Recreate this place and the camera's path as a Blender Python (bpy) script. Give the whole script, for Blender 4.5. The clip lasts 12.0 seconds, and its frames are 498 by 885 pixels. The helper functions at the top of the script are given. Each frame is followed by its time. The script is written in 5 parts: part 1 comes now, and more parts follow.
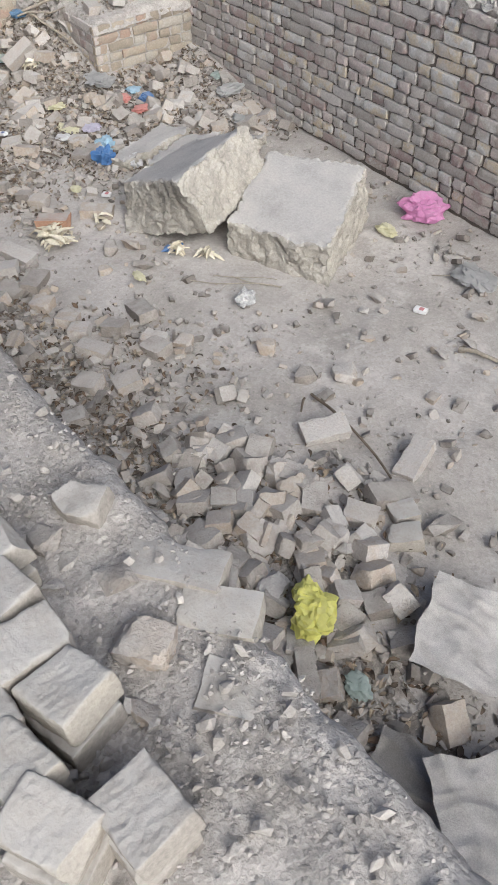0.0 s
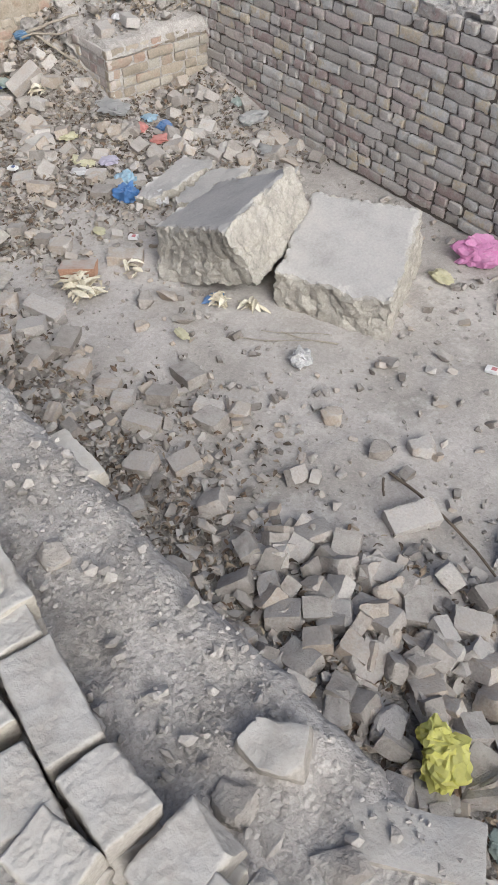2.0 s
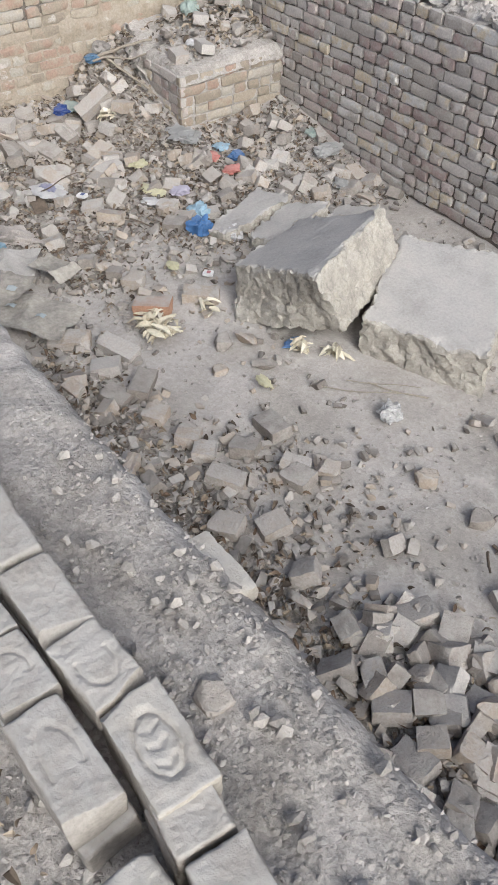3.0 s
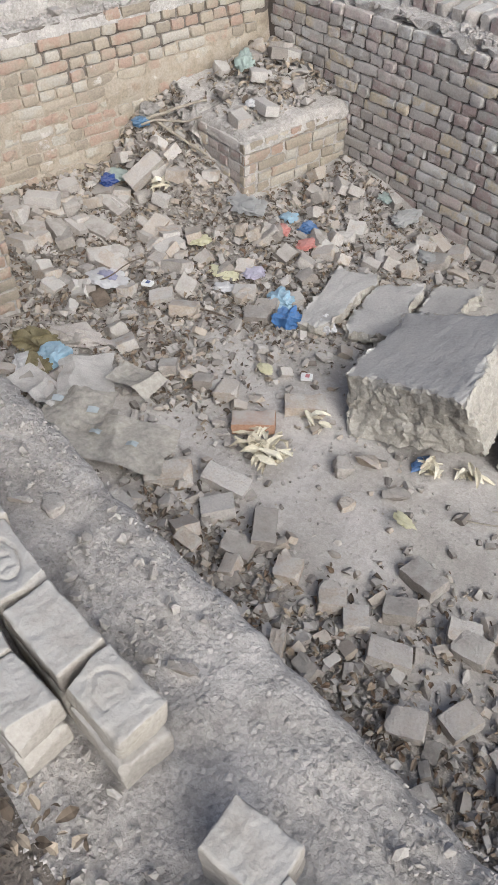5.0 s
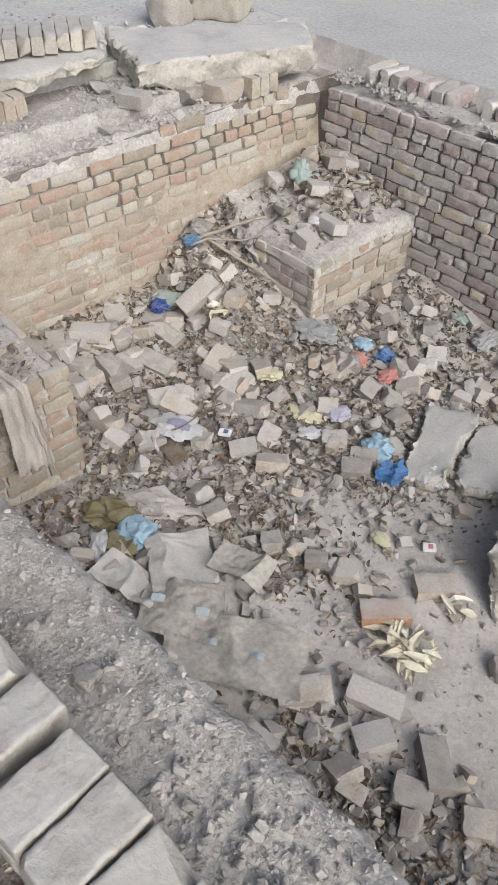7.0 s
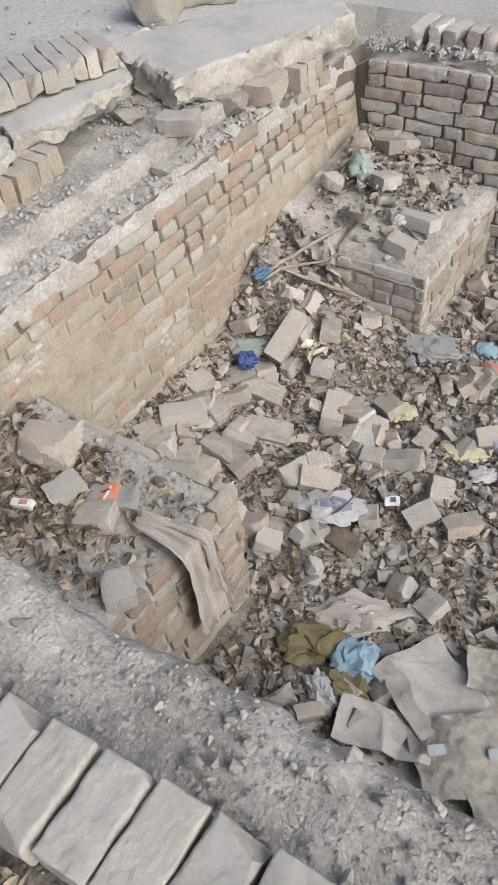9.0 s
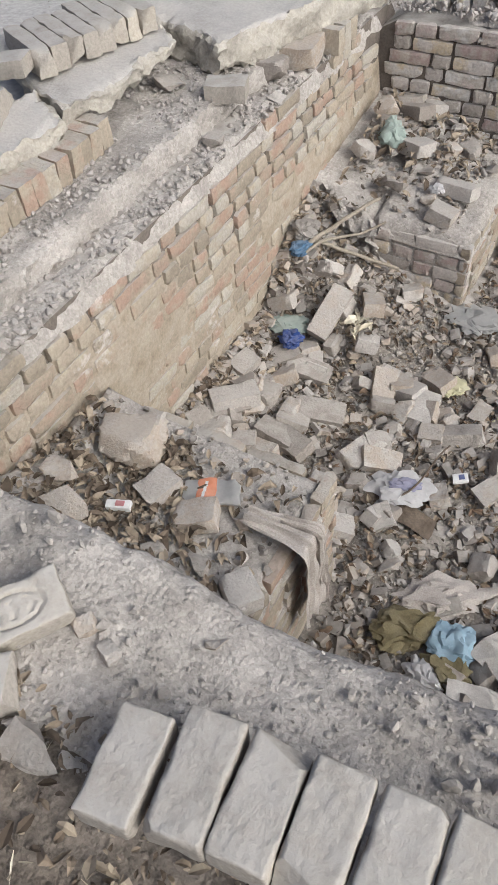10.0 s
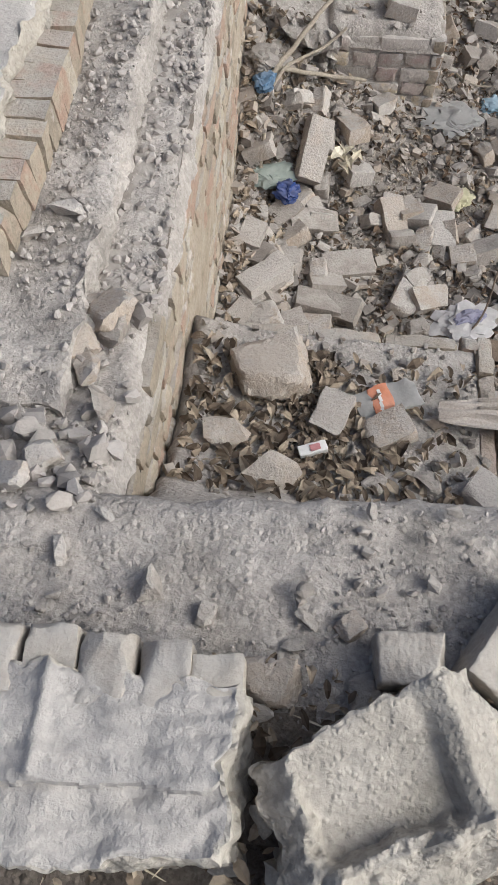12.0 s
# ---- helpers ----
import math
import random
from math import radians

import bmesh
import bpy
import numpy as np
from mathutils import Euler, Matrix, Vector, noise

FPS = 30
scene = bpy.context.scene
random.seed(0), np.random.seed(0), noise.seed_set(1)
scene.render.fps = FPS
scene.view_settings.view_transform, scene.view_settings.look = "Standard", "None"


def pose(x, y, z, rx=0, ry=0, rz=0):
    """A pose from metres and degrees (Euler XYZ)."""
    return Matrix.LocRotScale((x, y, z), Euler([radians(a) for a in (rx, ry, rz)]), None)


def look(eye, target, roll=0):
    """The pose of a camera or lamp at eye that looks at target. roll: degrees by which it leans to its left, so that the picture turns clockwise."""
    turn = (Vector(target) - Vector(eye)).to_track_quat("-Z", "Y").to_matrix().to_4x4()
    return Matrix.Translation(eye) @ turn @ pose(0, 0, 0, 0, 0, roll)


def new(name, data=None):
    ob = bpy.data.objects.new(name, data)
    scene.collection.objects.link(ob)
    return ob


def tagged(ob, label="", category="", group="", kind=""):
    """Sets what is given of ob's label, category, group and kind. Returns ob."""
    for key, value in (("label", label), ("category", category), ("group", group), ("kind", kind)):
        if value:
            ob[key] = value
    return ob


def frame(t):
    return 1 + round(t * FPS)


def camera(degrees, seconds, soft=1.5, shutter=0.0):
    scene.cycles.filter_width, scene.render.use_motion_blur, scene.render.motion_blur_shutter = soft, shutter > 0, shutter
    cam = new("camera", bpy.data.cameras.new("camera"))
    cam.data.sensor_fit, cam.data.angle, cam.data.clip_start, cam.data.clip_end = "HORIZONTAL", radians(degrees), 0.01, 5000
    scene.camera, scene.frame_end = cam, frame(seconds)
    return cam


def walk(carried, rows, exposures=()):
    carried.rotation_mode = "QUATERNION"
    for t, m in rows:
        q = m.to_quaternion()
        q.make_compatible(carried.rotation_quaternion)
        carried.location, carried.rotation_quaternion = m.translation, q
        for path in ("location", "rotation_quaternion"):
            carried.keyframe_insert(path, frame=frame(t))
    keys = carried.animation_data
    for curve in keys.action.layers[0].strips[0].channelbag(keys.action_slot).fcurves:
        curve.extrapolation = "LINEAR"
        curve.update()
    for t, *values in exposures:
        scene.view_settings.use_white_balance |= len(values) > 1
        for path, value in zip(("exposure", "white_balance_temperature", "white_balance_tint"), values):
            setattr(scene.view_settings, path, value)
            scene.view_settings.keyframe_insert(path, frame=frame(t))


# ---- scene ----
cam = camera(35.5, 12.0)
PATH = [
    (0, (7.215, 0.634, 2.578), (6.053, 1.391, 1.137), -3.0),
    (0.5, (7.139, 0.639, 2.583), (6.022, 1.462, 1.144), -0.7),
    (1, (6.933, 0.569, 2.604), (5.87, 1.415, 1.136), 0.3),
    (1.5, (6.753, 0.531, 2.591), (5.707, 1.395, 1.121), 0.7),
    (2, (6.483, 0.577, 2.586), (5.368, 1.396, 1.142), -1.7),
    (2.5, (6.255, 0.589, 2.568), (5.081, 1.372, 1.15), -1.8),
    (3, (6.034, 0.491, 2.585), (4.875, 1.287, 1.163), -0.8),
    (3.5, (5.806, 0.405, 2.558), (4.592, 1.107, 1.132), -2.6),
    (3.7, (5.7, 0.417, 2.551), (4.49, 1.125, 1.125), -2.6),
    (5.3, (4.714, 0.389, 2.714), (3.606, 1.276, 1.305), -0.5),
    (5.5, (4.602, 0.394, 2.715), (3.461, 1.278, 1.331), -1.5),
    (6, (4.197, 0.447, 2.771), (2.979, 1.297, 1.432), -3.0),
    (6.5, (3.909, 0.374, 2.801), (2.773, 1.303, 1.442), 0.4),
    (7, (3.657, 0.319, 2.815), (2.59, 1.33, 1.459), 1.1),
    (7.5, (3.215, 0.376, 2.838), (2.088, 1.309, 1.475), -3.4),
    (7.7, (3.056, 0.347, 2.848), (1.944, 1.282, 1.473), -2.9),
    (9.3, (2.035, 0.235, 2.727), (1.193, 1.344, 1.292), -7.8),
    (9.5, (1.917, 0.179, 2.737), (1.1, 1.298, 1.295), -7.3),
    (10, (1.646, 0.096, 2.73), (0.93, 1.218, 1.238), -4.9),
    (10.5, (1.319, 0.077, 2.75), (0.592, 1.11, 1.2), -9.6),
    (11, (0.948, 0.183, 2.737), (0.376, 1.101, 1.055), -12.8),
    (11.5, (0.69, 0.142, 2.726), (0.422, 1.039, 0.958), -6.1),
    (12, (0.371, 0.164, 2.718), (0.259, 1.073, 0.939), -1.7),
]
walk(cam, [(t, look(eye, target, roll)) for t, eye, target, roll in PATH],
     exposures=[(0, 0.46, 5550, 2), (4, 0.44, 5550, 2), (8, 0.42, 5650, 2), (12, 0.27, 5700, 2)])


# ---- sky and sun: a warm haze low in the east, no hard shadows ----
world = bpy.data.worlds.new("sky")
world.use_nodes = True
scene.world = world
sky = world.node_tree.nodes.new("ShaderNodeTexSky")
sky.sky_type, sky.sun_disc = "NISHITA", False
sky.sun_elevation, sky.sun_rotation = radians(38), radians(101)
sky.dust_density, sky.air_density, sky.ozone_density = 7.0, 0.35, 0.4
backdrop_light = world.node_tree.nodes["Background"]
backdrop_light.inputs["Strength"].default_value = 0.15
world.node_tree.links.new(sky.outputs[0], backdrop_light.inputs[0])
sun = new("sun", bpy.data.lights.new("sun", "SUN"))
sun.data.energy, sun.data.angle, sun.data.color = 0.56, radians(55), (1.0, 0.87, 0.68)
sun.matrix_world = look((8, -1.6, 6.3), (0, 0, 0))


# ---- materials ----
def srgb(r, g, b):
    return tuple((v / 255) ** 2.2 for v in (r, g, b)) + (1.0,)


def dusty(tone, share):
    """A colour dulled by the grey dust of the place."""
    grey = 0.3 * tone[0] + 0.6 * tone[1] + 0.1 * tone[2]
    return tuple(v + (grey - v) * share for v in tone[:3]) + (1.0,)


def material(name, tones, rough=0.9, big=3.0, fine=60.0, bump=0.35, vary="", spread=0.25, dust=0.0, through_light=0.0, stain=None, pebbles=0.0, apart=0.5, dull=0.1, knobs=1.0):
    """A worn surface: tones mixed by noise of two sizes, a random shift for each piece, dust on what lies flat."""
    tones = [dusty(tone, dull) for tone in tones]
    m = bpy.data.materials.new(name)
    m.use_nodes = True
    nt = m.node_tree
    node, join = nt.nodes.new, nt.links.new
    shader = nt.nodes["Principled BSDF"]
    shader.inputs["Roughness"].default_value = rough
    shader.inputs["Specular IOR Level"].default_value = 0.25
    place = node("ShaderNodeNewGeometry")
    n1, n2 = node("ShaderNodeTexNoise"), node("ShaderNodeTexNoise")
    n1.inputs["Scale"].default_value, n1.inputs["Detail"].default_value, n1.inputs["Roughness"].default_value = big, 7, 0.62
    n2.inputs["Scale"].default_value, n2.inputs["Detail"].default_value, n2.inputs["Roughness"].default_value = fine, 4, 0.65
    join(place.outputs["Position"], n1.inputs["Vector"])
    join(place.outputs["Position"], n2.inputs["Vector"])
    ramp = node("ShaderNodeValToRGB")
    while len(ramp.color_ramp.elements) < len(tones):
        ramp.color_ramp.elements.new(0.5)
    for k, tone in enumerate(tones):
        ramp.color_ramp.elements[k].position = 0.30 + 0.40 * k / max(1, len(tones) - 1)
        ramp.color_ramp.elements[k].color = tone
    if vary:
        which = node("ShaderNodeObjectInfo") if vary == "object" else place
        chance = which.outputs["Random"] if vary == "object" else place.outputs["Random Per Island"]
        shift = node("ShaderNodeMath")
        shift.operation = "MULTIPLY_ADD"
        join(chance, shift.inputs[0])
        shift.inputs[1].default_value, shift.inputs[2].default_value = apart * 0.9, 0.275 - apart * 0.45
        added, less = node("ShaderNodeMath"), node("ShaderNodeMath")
        less.operation = "MULTIPLY"
        join(n1.outputs["Fac"], less.inputs[0])
        less.inputs[1].default_value = 0.45
        join(less.outputs[0], added.inputs[0])
        join(shift.outputs[0], added.inputs[1])
        join(added.outputs[0], ramp.inputs["Fac"])
    else:
        join(n1.outputs["Fac"], ramp.inputs["Fac"])
    grain = node("ShaderNodeMapRange")
    grain.inputs["From Min"].default_value, grain.inputs["From Max"].default_value = 0.25, 0.75
    grain.inputs["To Min"].default_value, grain.inputs["To Max"].default_value = 1 - spread, 1 + spread
    join(n2.outputs["Fac"], grain.inputs["Value"])
    shade = node("ShaderNodeVectorMath")
    shade.operation = "SCALE"
    join(ramp.outputs["Color"], shade.inputs[0])
    join(grain.outputs[0], shade.inputs["Scale"])
    colour = shade.outputs[0]
    if stain:
        tone, scale, low = stain
        n3 = node("ShaderNodeTexNoise")
        n3.inputs["Scale"].default_value, n3.inputs["Detail"].default_value = scale, 6
        n3.inputs["Roughness"].default_value = 0.7
        join(place.outputs["Position"], n3.inputs["Vector"])
        cut = node("ShaderNodeMapRange")
        cut.inputs["From Min"].default_value, cut.inputs["From Max"].default_value = low, low + 0.07
        join(n3.outputs["Fac"], cut.inputs["Value"])
        mix = node("ShaderNodeMix")
        mix.data_type = "RGBA"
        mix.inputs["B"].default_value = tone
        join(cut.outputs[0], mix.inputs["Factor"])
        join(colour, mix.inputs["A"])
        colour = mix.outputs["Result"]
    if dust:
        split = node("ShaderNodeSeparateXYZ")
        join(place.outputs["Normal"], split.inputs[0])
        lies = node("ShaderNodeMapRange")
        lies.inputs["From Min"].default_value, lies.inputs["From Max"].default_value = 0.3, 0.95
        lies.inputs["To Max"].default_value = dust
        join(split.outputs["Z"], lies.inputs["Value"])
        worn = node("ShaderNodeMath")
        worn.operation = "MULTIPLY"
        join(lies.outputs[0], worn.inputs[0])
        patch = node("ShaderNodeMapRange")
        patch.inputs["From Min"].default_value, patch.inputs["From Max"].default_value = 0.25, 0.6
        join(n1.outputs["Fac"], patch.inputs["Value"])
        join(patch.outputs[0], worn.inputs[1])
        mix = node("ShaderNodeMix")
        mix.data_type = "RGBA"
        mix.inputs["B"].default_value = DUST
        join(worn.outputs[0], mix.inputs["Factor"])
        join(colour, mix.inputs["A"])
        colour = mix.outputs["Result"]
    join(colour, shader.inputs["Base Color"])
    height = n2.outputs["Fac"]
    if pebbles:
        cells = node("ShaderNodeTexVoronoi")
        cells.inputs["Scale"].default_value, cells.inputs["Randomness"].default_value = pebbles, 1.0
        bent = node("ShaderNodeVectorMath")
        bent.operation = "MULTIPLY_ADD"
        join(n2.outputs["Color"], bent.inputs[0])
        bent.inputs[1].default_value = (0.012, 0.012, 0.012)
        join(place.outputs["Position"], bent.inputs[2])
        join(bent.outputs[0], cells.inputs["Vector"])
        dome = node("ShaderNodeMapRange")
        dome.inputs["From Min"].default_value, dome.inputs["From Max"].default_value = 0.15, 0.75
        dome.inputs["To Min"].default_value, dome.inputs["To Max"].default_value = 1.4, 0.0
        join(cells.outputs["Distance"], dome.inputs["Value"])
        pick = node("ShaderNodeSeparateXYZ")
        join(cells.outputs["Color"], pick.inputs[0])
        stands = node("ShaderNodeMath")
        stands.operation = "POWER"
        join(pick.outputs["X"], stands.inputs[0])
        stands.inputs[1].default_value = 3.0
        grown = node("ShaderNodeMath")
        grown.operation = "MULTIPLY"
        join(dome.outputs[0], grown.inputs[0])
        join(stands.outputs[0], grown.inputs[1])
        total = node("ShaderNodeMath")
        join(grown.outputs[0], total.inputs[0])
        join(n2.outputs["Fac"], total.inputs[1])
        height = total.outputs[0]
        tinge = node("ShaderNodeMapRange")
        tinge.inputs["To Min"].default_value, tinge.inputs["To Max"].default_value = 1 - 0.14 * knobs, 1 + 0.2 * knobs
        join(pick.outputs["Y"], tinge.inputs["Value"])
        tinted = node("ShaderNodeVectorMath")
        tinted.operation = "SCALE"
        join(colour, tinted.inputs[0])
        join(tinge.outputs[0], tinted.inputs["Scale"])
        nt.links.remove(shader.inputs["Base Color"].links[0])
        join(tinted.outputs[0], shader.inputs["Base Color"])
    if bump:
        relief = node("ShaderNodeBump")
        relief.inputs["Strength"].default_value, relief.inputs["Distance"].default_value = bump, 0.01
        join(height, relief.inputs["Height"])
        join(relief.outputs[0], shader.inputs["Normal"])
    if through_light:
        shader.inputs["Transmission Weight"].default_value = through_light
        shader.inputs["IOR"].default_value = 1.05
        shader.inputs["Specular IOR Level"].default_value = 0.5
    return m


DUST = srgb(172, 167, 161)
SOIL = material("dry soil", [srgb(148, 141, 134), srgb(164, 157, 150), srgb(176, 169, 163)], 0.95, 2.6, 130, 0.35, spread=0.15, stain=(srgb(178, 172, 166), 1.7, 0.57), pebbles=60, knobs=0.5)
BANK = material("earth and mortar crumbs", [srgb(146, 139, 132), srgb(166, 159, 152), srgb(180, 173, 166)], 0.95, 5.5, 120, 0.65, spread=0.2, pebbles=70, knobs=0.85)
LITTER = material("silt with leaf dust", [srgb(122, 114, 106), srgb(142, 134, 125), srgb(158, 150, 142)], 0.95, 8, 120, 0.7, spread=0.25, pebbles=70)
EARTH = material("dark earth with leaf litter", [srgb(92, 83, 75), srgb(114, 105, 96), srgb(136, 126, 116)], 0.95, 5, 120, 0.8, pebbles=80)
YARD = material("trodden grey yard", [srgb(158, 154, 150), srgb(178, 174, 170)], 0.95, 0.5, 40, 0.3, stain=(srgb(140, 138, 118), 0.6, 0.62))
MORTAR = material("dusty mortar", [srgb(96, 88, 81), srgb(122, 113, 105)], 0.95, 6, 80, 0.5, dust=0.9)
BRICK_GREY = [srgb(164, 156, 148), srgb(158, 138, 133), srgb(176, 166, 156), srgb(184, 169, 163), srgb(172, 164, 154), srgb(192, 188, 184), srgb(188, 172, 146), srgb(180, 172, 165)]
# Yellow brick in part; the rest is warm east light put into the tones.
BRICK_YELLOW_SUNLIT = [srgb(144, 133, 118), srgb(154, 142, 125), srgb(158, 140, 124), srgb(160, 134, 118), srgb(164, 151, 133), srgb(160, 148, 132), srgb(170, 158, 140), srgb(168, 160, 148)]
WALL_A = material("weathered grey-brown brick", BRICK_GREY, 0.94, 9, 70, 0.8, "object", 0.2, 0.6, stain=(srgb(192, 186, 182), 4.4, 0.60), apart=0.75)
WALL_A_FAR = material("weathered grey-brown brick, small", BRICK_GREY, 0.94, 9, 70, 0.8, "island", 0.2, 0.6, stain=(srgb(192, 186, 182), 4.4, 0.60), apart=0.75)
WALL_B = material("sunlight-tinted yellow-brown brick", BRICK_YELLOW_SUNLIT, 0.94, 9, 70, 0.9, "object", 0.2, 0.8, stain=(srgb(198, 190, 184), 2.6, 0.60), apart=0.5)
PLASTER = material("mud plaster", [srgb(136, 124, 108), srgb(156, 143, 125), srgb(166, 154, 138), srgb(152, 134, 116)], 0.95, 8, 70, 0.8, spread=0.2, stain=(srgb(198, 190, 182), 3.8, 0.63))
LOOSE = material("loose dusty brick", [srgb(142, 133, 125), srgb(160, 152, 144), srgb(170, 162, 154), srgb(168, 153, 137), srgb(180, 173, 166)], 0.94, 14, 90, 0.8, "object", 0.2, 0.5, apart=0.6)
CLEAN = material("pale dusty brick", [srgb(148, 140, 131), srgb(160, 152, 142), srgb(172, 163, 148)], 0.94, 14, 90, 0.4, "object", 0.2, 0.9, stain=(srgb(192, 178, 150), 5.0, 0.68), apart=0.35)
RED = material("orange-red brick", [srgb(152, 116, 94), srgb(172, 134, 108)], 0.92, 8, 80, 0.4, "", 0.2, 0.85)
CHIPS = material("brick and mortar chips", [srgb(112, 104, 97), srgb(146, 138, 131), srgb(170, 163, 156), srgb(160, 147, 133)], 0.95, 14, 100, 0.5, "island", 0.16, 0.5, apart=0.7)
STONES = material("pale dusty stones", [srgb(144, 137, 130), srgb(162, 155, 148), srgb(178, 170, 161)], 0.95, 9, 90, 0.6, "island", 0.18, 0.0, apart=0.4)
CRUMBS = material("fine mortar crumbs", [srgb(144, 137, 131), srgb(160, 153, 147), srgb(178, 171, 165)], 0.95, 9, 100, 0.3, "island", 0.12, 0.0, apart=0.3)
CONCRETE = material("lime concrete slab", [srgb(156, 151, 146), srgb(174, 169, 164), srgb(186, 180, 173)], 0.94, 4.0, 70, 0.7, "", 0.16, 0.35)
CONCRETE_SIDE = material("broken lime concrete", [srgb(146, 140, 130), srgb(166, 159, 148), srgb(180, 173, 160)], 0.95, 9, 60, 0.5, "", 0.2, 0.3, pebbles=110, knobs=0.3)
LEAF = material("dry leaves", [srgb(78, 68, 59), srgb(114, 100, 86), srgb(154, 139, 118), srgb(104, 86, 70)], 0.8, 8, 60, 0.1, "island", 0.2, apart=0.8)
LEAF_TAN = material("tan dry leaves", [srgb(84, 73, 62), srgb(118, 104, 89), srgb(144, 129, 110), srgb(158, 144, 125)], 0.8, 8, 60, 0.1, "island", 0.2, apart=0.8)
STRAW = material("straw and husk", [srgb(176, 164, 140), srgb(200, 190, 166), srgb(212, 204, 184)], 0.8, 8, 60, 0.1, "island", 0.15)
WOOD = material("grey weathered stick", [srgb(86, 76, 66), srgb(120, 106, 92)], 0.9, 12, 80, 0.4)
CANE = material("dry cane", [srgb(136, 126, 112), srgb(162, 152, 136)], 0.85, 12, 80, 0.3)
SACK = material("grey dusty woven sack", [srgb(160, 154, 147), srgb(182, 176, 169), srgb(194, 188, 182)], 0.9, 9, 200, 0.5, spread=0.22)
SACK_DARK = material("dark dusty fabric", [srgb(130, 124, 118), srgb(152, 146, 140)], 0.9, 9, 200, 0.5, spread=0.25)
PAPER = material("dusty cement paper", [srgb(144, 137, 128), srgb(160, 153, 143), srgb(174, 166, 153)], 0.9, 9, 40, 0.4)
OLIVE = material("olive cloth", [srgb(84, 76, 54), srgb(116, 106, 78), srgb(134, 124, 98)], 0.9, 6, 150, 0.4)
FABRIC = material("pale dusty cloth", [srgb(160, 151, 143), srgb(184, 175, 167)], 0.9, 5, 150, 0.3)


def plastic(name, tone, clear=0.15):
    grey = sum(tone[:3]) / 3
    tone = tuple(0.72 * (0.78 * v + 0.22 * grey) for v in tone[:3]) + (1,)
    light = tuple(min(1.0, v * 1.3 + 0.02) for v in tone[:3]) + (1,)
    return material(name, [tone, light], 0.4, 14, 60, 0.15, "", 0.1, 0.25, clear, dull=0.0)


YELLOW_BAG = plastic("yellow plastic film", srgb(236, 230, 84), 0.25)
PINK_BAG = plastic("pink plastic film", srgb(232, 140, 202), 0.3)
BLUE_BAG = plastic("blue plastic film", srgb(70, 124, 190), 0.25)
PALE_BLUE = plastic("pale blue plastic film", srgb(150, 188, 212))
WHITE_BAG = plastic("white plastic film", srgb(212, 208, 208))
CLEAR_BAG = plastic("clear dusty film", srgb(180, 178, 176), 0.3)
RED_FILM = plastic("red printed film", srgb(206, 120, 108))
ORANGE = plastic("orange printed film", srgb(232, 130, 72), 0.0)
YELLOW_FILM = plastic("pale yellow film", srgb(214, 206, 158))
LILAC = plastic("lilac film", srgb(186, 178, 200))
GREEN_FILM = plastic("pale green film", srgb(162, 178, 168))
DULL_BLUE = plastic("dull blue film", srgb(88, 128, 166))
DEEP_BLUE = plastic("deep blue film", srgb(40, 74, 150))
INK_BLUE = plastic("blue print", srgb(150, 148, 180), 0.0)
INK_RED = plastic("red print", srgb(200, 104, 110), 0.0)
INK_WHITE = plastic("white print", srgb(236, 234, 232), 0.0)
FOIL = material("crumpled foil", [srgb(150, 147, 144), srgb(190, 187, 184)], 0.5, 30, 60, 0.3)
INK_FADED = plastic("faded blue print", srgb(172, 184, 190), 0.0)


# ---- helpers for meshes ----
def part(name, mesh, surface, parent=None, label=""):
    """One mesh object under a thing (or a thing of its own)."""
    if isinstance(mesh, bmesh.types.BMesh):
        me = bpy.data.meshes.new(name)
        mesh.to_mesh(me)
        mesh.free()
    else:
        me = mesh
    if surface is not None and not me.materials:
        me.materials.append(surface)
    ob = new(name, me)
    if parent is not None:
        ob.parent = parent
    if label:
        ob["label"] = label
    return ob


def soft(me, angle=38):
    me.shade_smooth()
    me.set_sharp_from_angle(angle=radians(angle))
    return me


def n3(x, y, z, s=1.0):
    return noise.noise((x * s, y * s, z * s))


def edge_y(x):
    """The pit-side edge of the wall that is walked along."""
    return 0.752 + 0.0495 * x


def floor_z(x, y):
    """The floor of the pit: silt, heaped with rubble against the walls."""
    z = -0.16 + 0.30 * math.exp(-max(x, 0) / 0.42)
    z += 0.17 * math.exp(-max(y - 0.9, 0) / 0.5) * (0.5 + 0.5 * min(1, max(0, 6.6 - x)))
    z += 0.10 * math.exp(-((x - 5.8) ** 2 + (y - 1.7) ** 2 / 0.5))
    z += 0.18 * math.exp(-((x - 1.1) ** 2 / 0.5 + (y - 4.35) ** 2 / 0.18))
    z += 0.06 * math.exp(-((x - 1.6) ** 2 / 1.5 + (y - 2.6) ** 2 / 0.6))
    if y > 2.9:
        z += 0.42 * (1 - math.exp(-(y - 2.9) / 0.25)) * math.exp(-((max(x, 0) / 1.02) ** 1.6)) * (1 - 0.75 * min(1, max(0, (y - 3.5) / 0.7)))
    return z


def stub_z(x, y):
    """The earth on the broken pier in the near corner, banked up against the walked wall."""
    return 0.60 + 0.10 * math.exp(-x / 0.3) + 0.55 * math.exp(-max(y - 0.79, 0) / 0.16) * min(1.0, 0.35 + max(0, 1.0 - x))


def rest_z(x, y):
    """What a loose thing lies on at x, y."""
    if y < edge_y(x):
        return bank_z(x, y)
    if x < 1.0 and y < 1.7:
        return stub_z(x, y)
    if x < 0.93 and y > 3.42:
        return 0.44 + 0.22 * math.exp(-((x - 0.1) ** 2 + (y - 4.2) ** 2) / 0.35)
    return floor_z(x, y)


